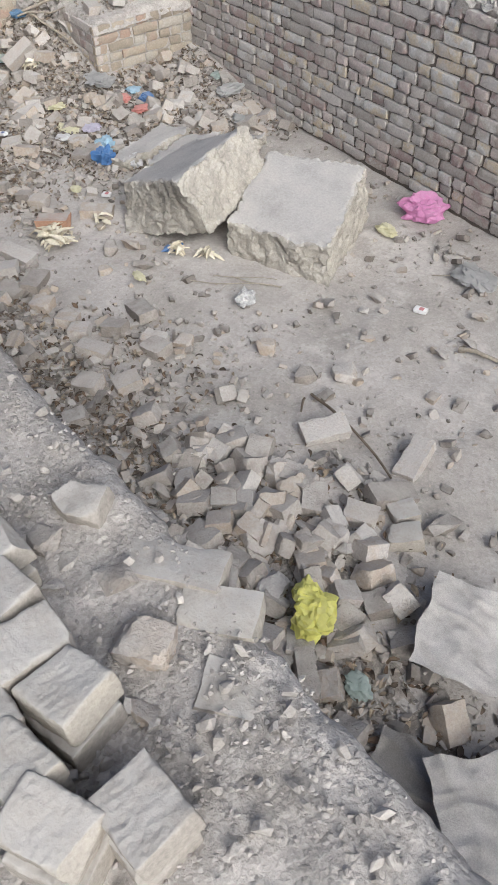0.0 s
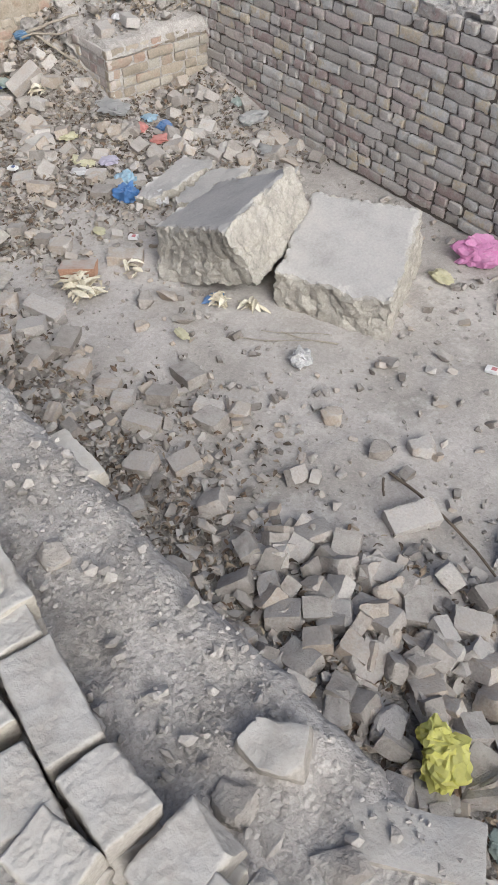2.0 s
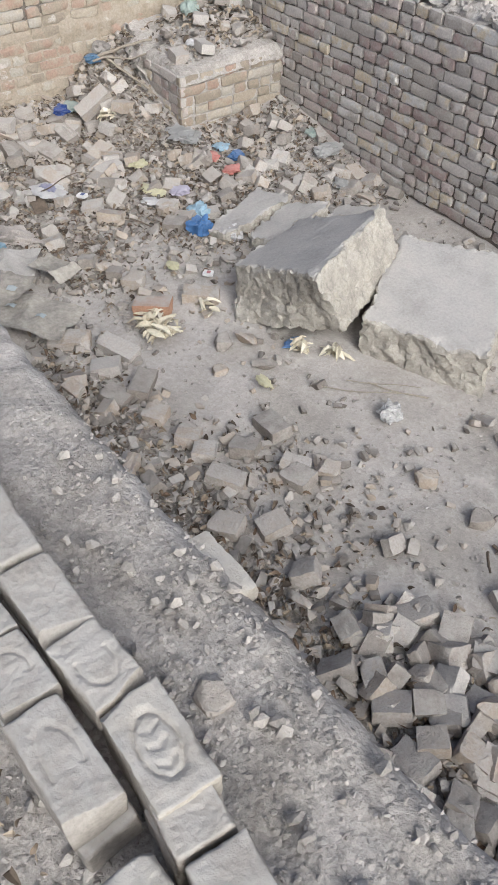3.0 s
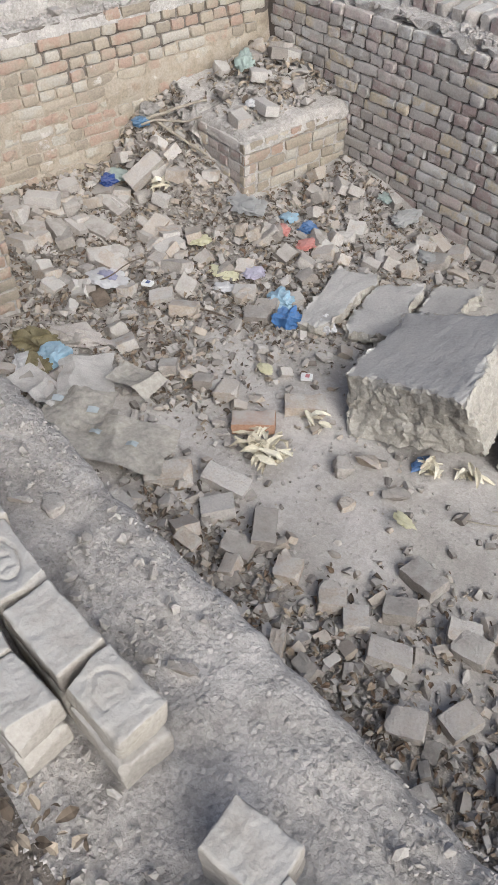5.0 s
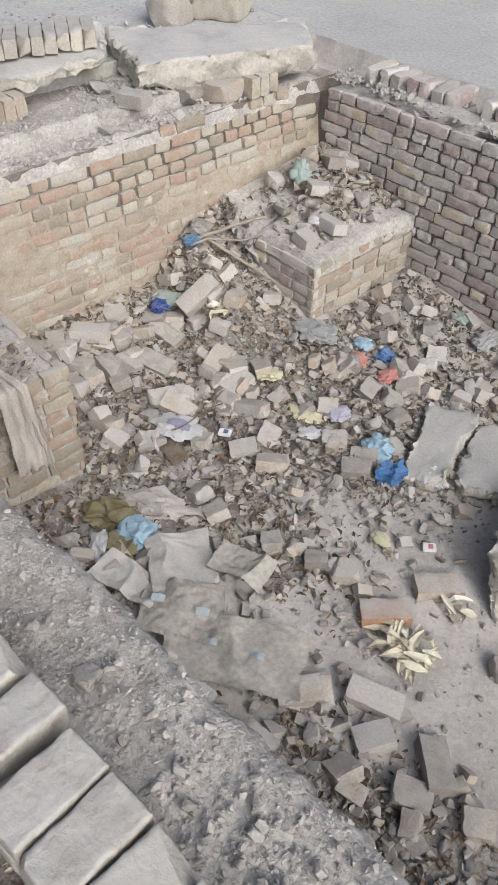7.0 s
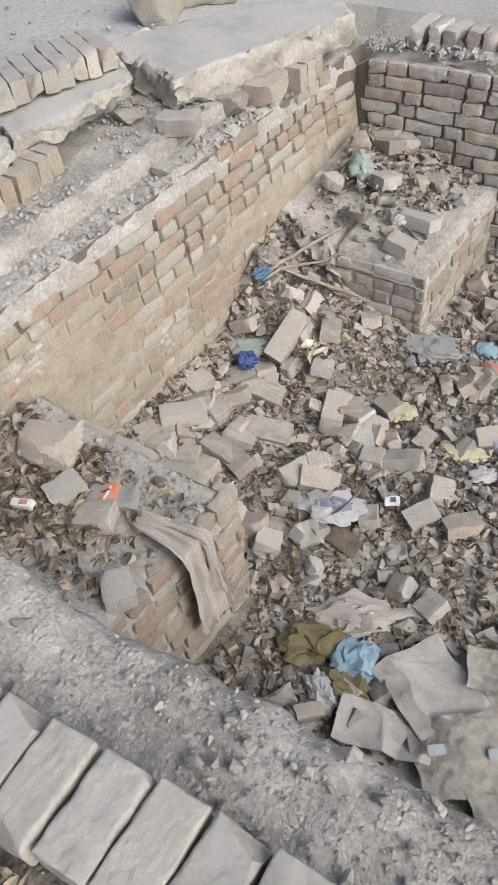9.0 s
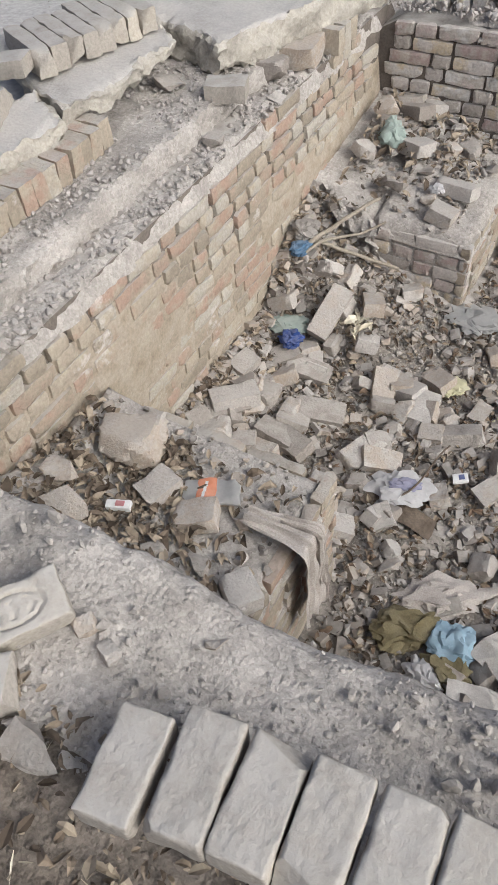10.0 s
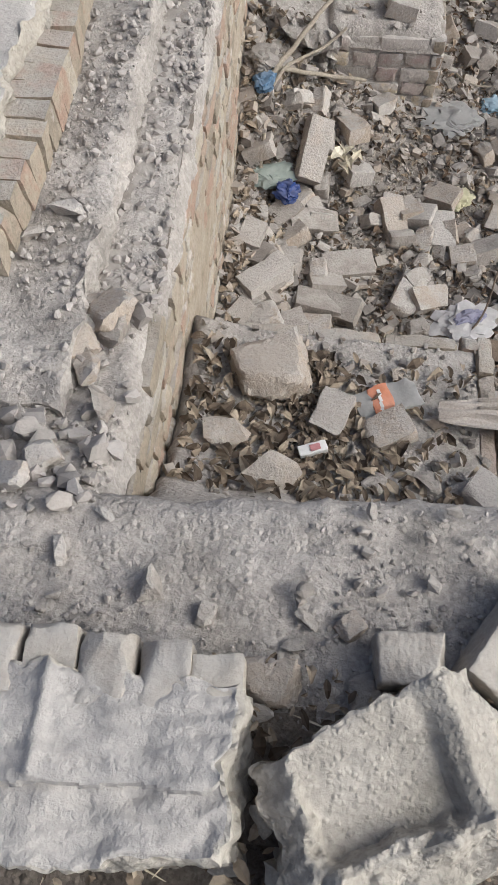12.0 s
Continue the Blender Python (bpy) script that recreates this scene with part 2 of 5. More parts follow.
def bank_z(x, y):
    rise = min(1, max(0, (1.35 - x) / 0.6))
    base = 1.20 + 0.11 * rise * rise * (3 - 2 * rise) + 0.02 * n3(x, y, 0, 1.3)
    if y < 0.33:
        base -= 0.05 * min(1, (0.33 - y) / 0.15)
    return base + 0.012 * n3(x, y, 3, 6)


def block(size, seed, cuts=(6, 4, 3), rough=0.005, chips=2, round_off=0.22, frog=0):
    """A brick or lump: a box with blunted edges, uneven faces and a few broken corners."""
    rng = random.Random(seed)
    nx, ny, nz = cuts
    planes = []
    for _ in range(chips):
        d = Vector((rng.choice((-1, 1)) * rng.uniform(0.4, 1), rng.choice((-1, 1)) * rng.uniform(0.2, 1), rng.choice((-1, 1)) * rng.uniform(0.2, 1))).normalized()
        reach = sum(abs(d[k]) * size[k] / 2 for k in range(3))
        planes.append((d, reach * (rng.uniform(0.70, 0.92) if chips < 6 else rng.uniform(0.52, 0.84))))
    bm = bmesh.new()
    index = {}
    def vert(i, j, k):
        if (i, j, k) not in index:
            c = Vector((2 * i / nx - 1, 2 * j / ny - 1, 2 * k / nz - 1))
            index[i, j, k] = bm.verts.new((c.x * size[0] / 2, c.y * size[1] / 2, c.z * size[2] / 2))
        return index[i, j, k]
    for axis, (na, nb) in enumerate(((ny, nz), (nx, nz), (nx, ny))):
        for end in (0, 1):
            for a in range(na):
                for b in range(nb):
                    quad = []
                    for p, q in ((a, b), (a + 1, b), (a + 1, b + 1), (a, b + 1)):
                        ijk = [p, q]
                        ijk.insert(axis, end * (nx, ny, nz)[axis])
                        quad.append(vert(*ijk))
                    bm.faces.new(quad if (end == 1) != (axis == 1) else quad[::-1])
    edge = round_off * min(size) / 3
    half = Vector(size) / 2
    for v in bm.verts:
        co = v.co.copy()
        blunt = edge * (0.55 + 2.2 * max(0.0, noise.noise(co * (3.2 / max(size)) + Vector((seed, 7, 3))) + 0.15))
        inner = Vector([max(-half[k] + blunt, min(half[k] - blunt, co[k])) for k in range(3)])
        off = co - inner
        if off.length > 1e-6:
            co = inner + off * (blunt / max(off.length, blunt))
        for d, reach in planes:
            over = co.dot(d) - reach
            if over > 0:
                co -= d * over * 0.97
        u = Vector((seed * 3.7, seed * 1.3, 0))
        k = noise.noise_vector(co * 18 + u) * rough + noise.noise_vector(co * 55 + u) * rough * 0.5
        co += k
        if frog and v.co.z > half.z * 0.9:
            r = math.hypot(v.co.x / (size[0] * 0.30), v.co.y / (size[1] * 0.30))
            if frog == 1:
                co.z -= 0.005 * math.exp(-((r - 1) / 0.12) ** 2) + 0.002 * (r < 1)
                co.z -= 0.0035 * max(0, math.sin(v.co.x * 170 + 90 * abs(v.co.y))) * (abs(v.co.y) < size[1] * 0.17) * (r < 0.75)
            else:
                co.z -= 0.0035 * math.exp(-((r - 1) / 0.13) ** 2) * (v.co.x > -size[0] * 0.12)
        v.co = co
    me = bpy.data.meshes.new("block")
    bm.to_mesh(me)
    bm.free()
    return soft(me, 34)


def lump(seed, points=13, flat=0.65):
    """A broken stone: a hull of random points, about one metre across."""
    rng = random.Random(seed)
    bm = bmesh.new()
    for _ in range(points):
        d = Vector((rng.gauss(0, 1), rng.gauss(0, 1), rng.gauss(0, 1))).normalized()
        bm.verts.new((d.x * 0.5 * rng.uniform(0.75, 1.1), d.y * 0.38 * rng.uniform(0.75, 1.1), d.z * 0.5 * flat * rng.uniform(0.7, 1.0)))
    out = bmesh.ops.convex_hull(bm, input=bm.verts)
    bmesh.ops.delete(bm, geom=[v for v in bm.verts if not v.link_faces], context="VERTS")
    bmesh.ops.recalc_face_normals(bm, faces=bm.faces)
    me = bpy.data.meshes.new("lump")
    bm.to_mesh(me)
    bm.free()
    return me


def rock(seed, size, levels=3, rough=0.05, flat=0.7):
    """A larger broken stone with an uneven skin."""
    bm = bmesh.new()
    bm.from_mesh(lump(seed, 11, flat))
    bmesh.ops.triangulate(bm, faces=bm.faces)
    bmesh.ops.subdivide_edges(bm, edges=bm.edges, cuts=levels, use_grid_fill=True)
    for v in bm.verts:
        v.co += noise.noise_vector(v.co * 3 + Vector((seed, 0, 0))) * rough + noise.noise_vector(v.co * 11 + Vector((seed, 5, 0))) * rough * 0.5
        v.co = Vector((v.co.x * size[0], v.co.y * size[1] / 0.76, v.co.z * size[2] / flat))
    me = bpy.data.meshes.new("rock")
    bm.to_mesh(me)
    bm.free()
    return soft(me, 45)


def warped(top, drop, res=(22, 22, 8), rough=0.012, seed=0, crumble=0.75, surfaces=None, imprint=None, grit=1.0, stray=0.0):
    """A slab between four top corners and a depth below them, its broken sides rougher than its top."""
    nx, ny, nz = res
    bm = bmesh.new()
    t = [Vector(p) for p in top]
    drops = [Vector(d) for d in drop] if isinstance(drop, list) else [Vector(drop)] * 4
    index = {}
    def vert(i, j, k):
        if (i, j, k) in index:
            return index[i, j, k]
        u, v, w = i / nx, j / ny, k / nz
        share = ((1 - u) * (1 - v), u * (1 - v), u * v, (1 - u) * v)
        down = drops[0] * share[0] + drops[1] * share[1] + drops[2] * share[2] + drops[3] * share[3]
        p = t[0] * share[0] + t[1] * share[1] + t[2] * share[2] + t[3] * share[3] + down * w
        side = max(abs(2 * u - 1), abs(2 * v - 1))
        on_side = 1.0 if side > 0.99 else 0.0
        on_side = side ** 14 if k == 0 else on_side
        amp = rough * (0.25 + crumble * (1.6 * on_side + (0.9 if k == nz else 0)))
        q = p + Vector((seed * 7.1, 0, 0))
        if imprint:
            p = p + Vector((0, 0, imprint(u, v) * (1 - w)))
        p = p + noise.noise_vector(q * 5) * amp + noise.noise_vector(q * 17) * amp * 0.8 + noise.noise_vector(q * 48) * amp * 0.6 + noise.noise_vector(q * 110) * rough * 0.12 * grit
        if stray:
            mid = (t[0] + t[1] + t[2] + t[3]) / 4 + down * w
            p = p + (p - mid) * side ** 2 * (stray * 4 * n3(u * 3.1, v * 3.1, seed + w * 1.2, 1) + stray * 2.5 * n3(u * 9, v * 9, seed + w * 3, 1))
        if side > 0.9:
            mid = (t[0] + t[1] + t[2] + t[3]) / 4 + down * 0.5
            p += (mid - p) * (0.03 * (side - 0.9) / 0.1) * (1 if k in (0, nz) else 0)
        index[i, j, k] = bm.verts.new(p)
        return index[i, j, k]
    for axis, (na, nb) in enumerate(((ny, nz), (nx, nz), (nx, ny))):
        for end in (0, 1):
            for a in range(na):
                for b in range(nb):
                    quad = []
                    for p, q in ((a, b), (a + 1, b), (a + 1, b + 1), (a, b + 1)):
                        ijk = [p, q]
                        ijk.insert(axis, end * (nx, ny, nz)[axis])
                        quad.append(vert(*ijk))
                    f = bm.faces.new(quad)
                    f.material_index = 0 if axis == 2 and end == 0 else 1
    bmesh.ops.recalc_face_normals(bm, faces=bm.faces)
    me = bpy.data.meshes.new("slab")
    bm.to_mesh(me)
    bm.free()
    for s in surfaces or (CONCRETE, CONCRETE_SIDE):
        me.materials.append(s)
    return soft(me, 50)


def joined(name, pool, rows, surface, label, category):
    """Many small pieces as one mesh of kind stuff. rows: place, turn and scale of each."""
    shapes = []
    for me in pool:
        co = np.empty(len(me.vertices) * 3)
        me.vertices.foreach_get("co", co)
        shapes.append((co.reshape(-1, 3), [tuple(p.vertices) for p in me.polygons]))
    verts, faces, start = [], [], 0
    for n, (place, turn, scale) in enumerate(rows):
        co, polys = shapes[n % len(shapes)]
        m = np.array(turn.to_matrix()) * np.array(scale)
        verts.append(co @ m.T + np.array(place))
        faces += [tuple(i + start for i in p) for p in polys]
        start += len(co)
    me = bpy.data.meshes.new(name)
    me.from_pydata(np.concatenate(verts).tolist(), [], faces)
    me.materials.append(surface)
    return tagged(new(name, me), label, category, kind="stuff")


def stick(name, a, b, r0, r1, surface, bend=0.0, sides=7, seed=0):
    bm = bmesh.new()
    a, b = Vector(a), Vector(b)
    along = (b - a).normalized()
    s1 = along.orthogonal().normalized()
    s2 = along.cross(s1)
    rings, steps = [], 10
    for k in range(steps + 1):
        f = k / steps
        c = a.lerp(b, f) + (s1 * math.sin(math.pi * f) + s2 * 0.4 * math.sin(2 * math.pi * f)) * bend + noise.noise_vector(Vector((seed, f * 4, 0))) * r0
        r = r0 + (r1 - r0) * f
        rings.append([bm.verts.new(c + (s1 * math.cos(t) + s2 * math.sin(t)) * r) for t in (2 * math.pi * q / sides for q in range(sides))])
    for lo, hi in zip(rings, rings[1:]):
        for q in range(sides):
            bm.faces.new((lo[q], lo[(q + 1) % sides], hi[(q + 1) % sides], hi[q]))
    bm.faces.new(rings[0][::-1])
    bm.faces.new(rings[-1])
    ob = part(name, bm, surface)
    soft(ob.data, 60)
    return ob


def crumpled(size, seed, rough=0.35, detail=4):
    """A crumpled bag: a ball of film, creased at several sizes, flattened below."""
    bm = bmesh.new()
    bmesh.ops.create_icosphere(bm, subdivisions=detail, radius=0.5)
    u = Vector((seed * 9.1, seed * 2.3, 1))
    for v in bm.verts:
        d = v.co.normalized()
        co = d * 0.47 + noise.noise_vector(d * 1.3 + u) * rough * 0.45
        bend = co + noise.noise_vector(co * 2.5 + u) * 0.25
        crease = 0.0
        for scale, depth in ((3.0, 0.42), (6.5, 0.26), (13.0, 0.13)):
            crease += (abs(noise.noise(bend * scale + u)) - 0.2) * depth
        co += d * crease * rough * 1.5
        co.z = max(co.z, -0.28 + 0.03 * noise.noise(co * 6))
        v.co = Vector((co.x * size[0] * 1.15, co.y * size[1] * 1.15, co.z * size[2]))
    me = bpy.data.meshes.new("film")
    bm.to_mesh(me)
    bm.free()
    return soft(me, 30)


def draped(w, d, x, y, yaw, amp, seed, lift=0.012, res=46, ragged=0.10, droop=None, crumple=2.6):
    """A sheet of cloth or paper lying over the rubble, folded and torn at its edge."""
    bm = bmesh.new()
    c, s = math.cos(radians(yaw)), math.sin(radians(yaw))
    grid = []
    nx, ny = res, max(8, int(res * d / w))
    u = Vector((seed * 5.3, seed * 1.7, 0))
    for i in range(nx + 1):
        row = []
        for j in range(ny + 1):
            a, b = w * (i / nx - 0.5), d * (j / ny - 0.5)
            a *= 1 + ragged * noise.noise(Vector((0, b * 9, seed)))
            b *= 1 + ragged * noise.noise(Vector((a * 9, 0, seed + 4)))
            px, py = x + a * c - b * s, y + a * s + b * c
            q = Vector((a, b, 0))
            w2 = q + noise.noise_vector(q * 5 + u) * 0.07
            fold = 1.1 - 2.4 * abs(noise.noise(Vector((w2.x * crumple * 0.75, w2.y * crumple * 0.3, 1)) + u))
            fold2 = 0.9 - 2.0 * abs(noise.noise(Vector((w2.x * 6 + w2.y * 13, w2.y * 4 - w2.x * 2, 2)) + u))
            z = rest_z(px, py) + lift + amp * (0.75 * fold + 0.22 * fold2 - 0.3) + amp * 0.10 * noise.noise(q * 30 + u)
            if droop:
                z += droop(px, py)
            row.append(bm.verts.new((px, py, max(z, rest_z(px, py) + 0.006))))
        grid.append(row)
    for i in range(nx):
        for j in range(ny):
            bm.faces.new((grid[i][j], grid[i + 1][j], grid[i + 1][j + 1], grid[i][j + 1]))
    me = bpy.data.meshes.new("sheet")
    bm.to_mesh(me)
    bm.free()
    return soft(me, 60)


# ---- ground, pit floor and walls ----
def lines(fine_from, fine_to, step, far):
    mid = np.arange(fine_from, fine_to + step / 2, step)
    out = [fine_to + 0.15 * 1.6 ** k for k in range(1, 17)]
    low = [fine_from - 0.15 * 1.6 ** k for k in range(1, 17)]
    return [-far] + low[::-1] + mid.tolist() + out + [far]


def density(x, y):
    d = 0.10
    d = max(d, 0.95 * math.exp(-max(0, x - 2.0) ** 2 / 0.18))
    d = max(d, 0.95 * math.exp(-max(0, y - edge_y(x) - 0.55) ** 2 / 0.10) * (1 if x < 5 else 0.9))
    d = max(d, 0.95 * math.exp(-((x - 5.7) ** 2 / 0.35 + (y - 1.8) ** 2 / 0.20)))
    d = max(d, 0.5 * math.exp(-((x - 4.1) ** 2 / 0.5 + (y - 2.0) ** 2 / 0.1)))
    clear = max(math.exp(-((x - 2.2) ** 2 / 0.25 + (y - 2.5) ** 2 / 0.06)), math.exp(-((x - 3.3) ** 2 / 0.3 + (y - 2.15) ** 2 / 0.03)))
    if 1.75 < x < 2.62 and 1.28 < y < 1.88:
        clear = 1.15
    return d * (1 - 0.7 * clear)


def build_ground():
    xs, ys = lines(-2.2, 8.9, 0.032, 500), lines(-1.2, 5.2, 0.032, 500)
    verts, faces = [], []
    for x in xs:
        for y in ys:
            if -0.2 < x < 9.0 and edge_y(x) - 0.25 < y < 4.55:
                z = floor_z(x, y)
                z += 0.018 * n3(x, y, 1, 2.5) + 0.010 * n3(x, y, 2, 8) + 0.006 * n3(x, y, 5, 22)
            elif y < edge_y(x):
                z = 1.13 + 0.10 * min(1, max(0, (1.35 - x) / 0.6)) + 0.015 * n3(x, y, 0, 2) + 0.008 * n3(x, y, 2, 11)
                if abs(x) > 40 or abs(y) > 40:
                    z = 1.15
            else:
                z = (1.29 if x < -0.6 and y < 4.7 else 1.15) + 0.03 * n3(x, y, 0, 0.7) + 0.012 * n3(x, y, 4, 5)
                z = z if -0.6 > x or y > 4.9 else 1.0
            verts.append((x, y, z))
    ny = len(ys)
    for i in range(len(xs) - 1):
        for j in range(ny - 1):
            a = i * ny + j
            faces.append((a, a + ny, a + ny + 1, a + 1))
    me = bpy.data.meshes.new("ground")
    me.from_pydata(verts, [], faces)
    me.materials.append(SOIL)
    me.materials.append(YARD)
    me.materials.append(EARTH)
    me.materials.append(LITTER)
    for p in me.polygons:
        c = p.center
        if c.y < edge_y(c.x) - 0.2:
            p.material_index = 2
        elif c.x < -0.6 or c.y > 4.9:
            p.material_index = 1
        elif c.x < 7.4 and c.y < 3.4 and density(c.x, c.y) + 0.35 * n3(c.x, c.y, 4, 3) + 0.3 * n3(c.x, c.y, 1, 14) > 0.72:
            p.material_index = 3
    soft(me, 80)
    return tagged(new("ground", me), "dusty grey silt and yard around the open pit", "ground", kind="structure")


ground = build_ground()


def build_bank():
    """The broad wall that is walked along, its top buried in earth and mortar crumbs."""
    bm_verts, faces = [], []
    xs = np.arange(-1.6, 9.01, 0.016)
    steps = 62
    for x in xs:
        jag = 0.025 * n3(x, 0, 7, 2.2) + 0.018 * n3(x, 0, 9, 9) + 0.008 * n3(x, 0, 3, 30)
        rim = edge_y(x) + jag
        for j in range(steps + 1):
            y = 0.16 + (rim - 0.16) * j / steps
            near = 1 - (rim - y) / 0.05
            z = bank_z(x, y) + 0.009 * n3(x, y, 2, 14) + 0.008 * abs(n3(x, y, 4, 30)) + 0.004 * n3(x, y, 6, 60)
            if near > 0:
                z -= 0.03 * near ** 2
            bm_verts.append((x, y, z))
        for k, drop in enumerate((0.06, 0.25, 0.6, 1.45)):
            bm_verts.append((x, rim + 0.012 * n3(x, drop, 1, 8) - 0.01 * k, bank_z(x, rim) - 0.035 - drop))
    n = steps + 5
    for i in range(len(xs) - 1):
        for j in range(n - 1):
            a = i * n + j
            faces.append((a, a + n, a + n + 1, a + 1))
    me = bpy.data.meshes.new("wall_near")
    me.from_pydata(bm_verts, [], faces)
    me.materials.append(BANK)
    me.materials.append(EARTH)
    for p in me.polygons:
        if p.center.y < 0.37 + 0.03 * n3(p.center.x, 0, 2, 5) + 0.02 * n3(p.center.x, p.center.y, 2, 25):
            p.material_index = 1
    soft(me, 70)
    return tagged(new("wall_near", me), "broad old wall buried in grey earth and mortar", "wall", kind="structure")


wall_near = build_bank()


def solid(name, x0, x1, y0, y1, z0, z1, surface, label, rough=0.006, step=0.09):
    """A wall's core, uneven at its faces."""
    corners = [(x0, y0, z1), (x1, y0, z1), (x1, y1, z1), (x0, y1, z1)]
    res = tuple(max(2, int(abs(s) / step)) for s in (x1 - x0, y1 - y0, z1 - z0))
    me = warped(corners, (0, 0, z0 - z1), res, rough, 3, 0.2, (surface, surface))
    return tagged(new(name, me), label, "wall", kind="structure")


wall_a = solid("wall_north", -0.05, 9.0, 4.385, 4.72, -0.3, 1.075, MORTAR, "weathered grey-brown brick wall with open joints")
wall_b = solid("wall_west", -0.62, -0.005, 0.6, 4.6, -0.3, 1.115, MORTAR, "sunlight-tinted yellow-brown brick wall, partly covered in mud plaster")
wall_step = solid("wall_west_step", -0.62, -0.15, 1.0, 4.5, 1.05, 1.215, BANK, "worn upper step of the brick wall", 0.05, 0.03)
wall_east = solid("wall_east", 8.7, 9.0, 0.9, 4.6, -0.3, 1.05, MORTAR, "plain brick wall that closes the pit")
pier = solid("pier_corner", 0.37, 0.905, 3.445, 4.40, -0.3, 0.425, BANK, "low brick pier in the corner of the pit")
stub = solid("pier_near", -0.02, 0.97, 0.7, 1.67, -0.3, 0.585, BANK, "broken brick pier buried in earth")


def build_cap(name, x0, x1, y0, y1, height, surface, parent):
    """Earth heaped on a pier."""
    bm = bmesh.new()
    nx, ny = int((x1 - x0) / 0.022), int((y1 - y0) / 0.022)
    grid = []
    for i in range(nx + 1):
        row = []
        for j in range(ny + 1):
            x, y = x0 + (x1 - x0) * i / nx, y0 + (y1 - y0) * j / ny
            x += 0.02 * n3(x, y, 9, 7) + 0.012 * n3(x, y, 4, 22)
            z = height(x, y) + 0.014 * n3(x, y, 6, 6) + 0.008 * n3(x, y, 8, 20)
            rim = min(i, nx - i, j, ny - j)
            z -= 0.09 * max(0, 1 - rim / 2.5) ** 2
            row.append(bm.verts.new((x, y, z)))
        grid.append(row)
    for i in range(nx):
        for j in range(ny):
            bm.faces.new((grid[i][j], grid[i + 1][j], grid[i + 1][j + 1], grid[i][j + 1]))
    ob = part(name, bm, surface, parent)
    soft(ob.data, 70)
    return ob


build_cap("earth_heap", 0.36, 0.925, 3.43, 4.39, lambda x, y: rest_z(min(0.92, x), max(3.44, y)) - 0.004, BANK, pier)
lump_heap = part("earth_heap", warped([(-0.03, 3.47, 0.56), (0.43, 3.40, 0.42), (0.46, 4.36, 0.55), (-0.03, 4.40, 0.66)], (0, -0.02, -0.75), (26, 46, 30), 0.05, 44, 0.7, (BANK, BANK)), None, pier, "earth slumped between the pier and the wall")
build_cap("earth_heap", 0.0, 0.985, 0.80, 1.685, stub_z, BANK, stub)
build_cap("earth_heap", -0.66, 0.012, 0.58, 4.36, lambda x, y: 1.112 + 0.20 * math.exp(-max(0, y - 0.72) / 0.22) + 0.012 * n3(x, y, 3, 9), BANK, wall_b)
# mud plaster left on the west wall: proud of the bricks where it is thick
def build_plaster():
    bm = bmesh.new()
    ny, nz = 150, 50
    grid = []
    for i in range(ny + 1):
        row = []
        for j in range(nz + 1):
            y, z = 0.84 + (4.38 - 0.84) * i / ny, -0.1 + 1.05 * j / nz
            thick = 0.75 - abs(y - 1.75) / 0.55
            band = 0.9 - abs(z - (0.62 + 0.06 * (y - 3.4))) / 0.12 if y > 2.95 else -1
            low = -0.02 - max(0, z - 0.55) * 4
            t = max(min(thick, (0.82 - z) * 5), band, low) + 0.45 * n3(y, z, 2, 2.5) + 0.35 * n3(y, z, 5, 9)
            row.append(bm.verts.new((0.007 + 0.016 * max(-0.9, min(1.2, t)), y, z)))
        grid.append(row)
    for i in range(ny):
        for j in range(nz):
            bm.faces.new((grid[i][j], grid[i + 1][j], grid[i + 1][j + 1], grid[i][j + 1]))
    ob = part("plaster", bm, PLASTER, wall_b, "crumbling mud plaster")
    soft(ob.data, 60)


build_plaster()

# ---- loose bricks and broken pieces ----
FULL = [block((0.228, 0.115, 0.074), 20 + k, (12, 7, 5), 0.004, k % 3) for k in range(9)]
BAT = [block((0.14, 0.112, 0.074), 60 + k, (9, 7, 5), 0.005, 2 + k % 2) for k in range(9)]
ROCKS = [soft(block((1, 0.78, 0.66), 100 + k, (10, 8, 7), 0.04, 9, 0.3), 26) if k % 3 == 1 else soft(rock(100 + k, (1, 0.78, 0.6), 3, 0.06), 28) for k in range(12)]
for me in FULL + BAT + ROCKS:
    me.materials.append(LOOSE)
PALE = [me.copy() for me in FULL + BAT]
for me in PALE:
    me.materials.clear()
    me.materials.append(CLEAN)
rng = random.Random(11)


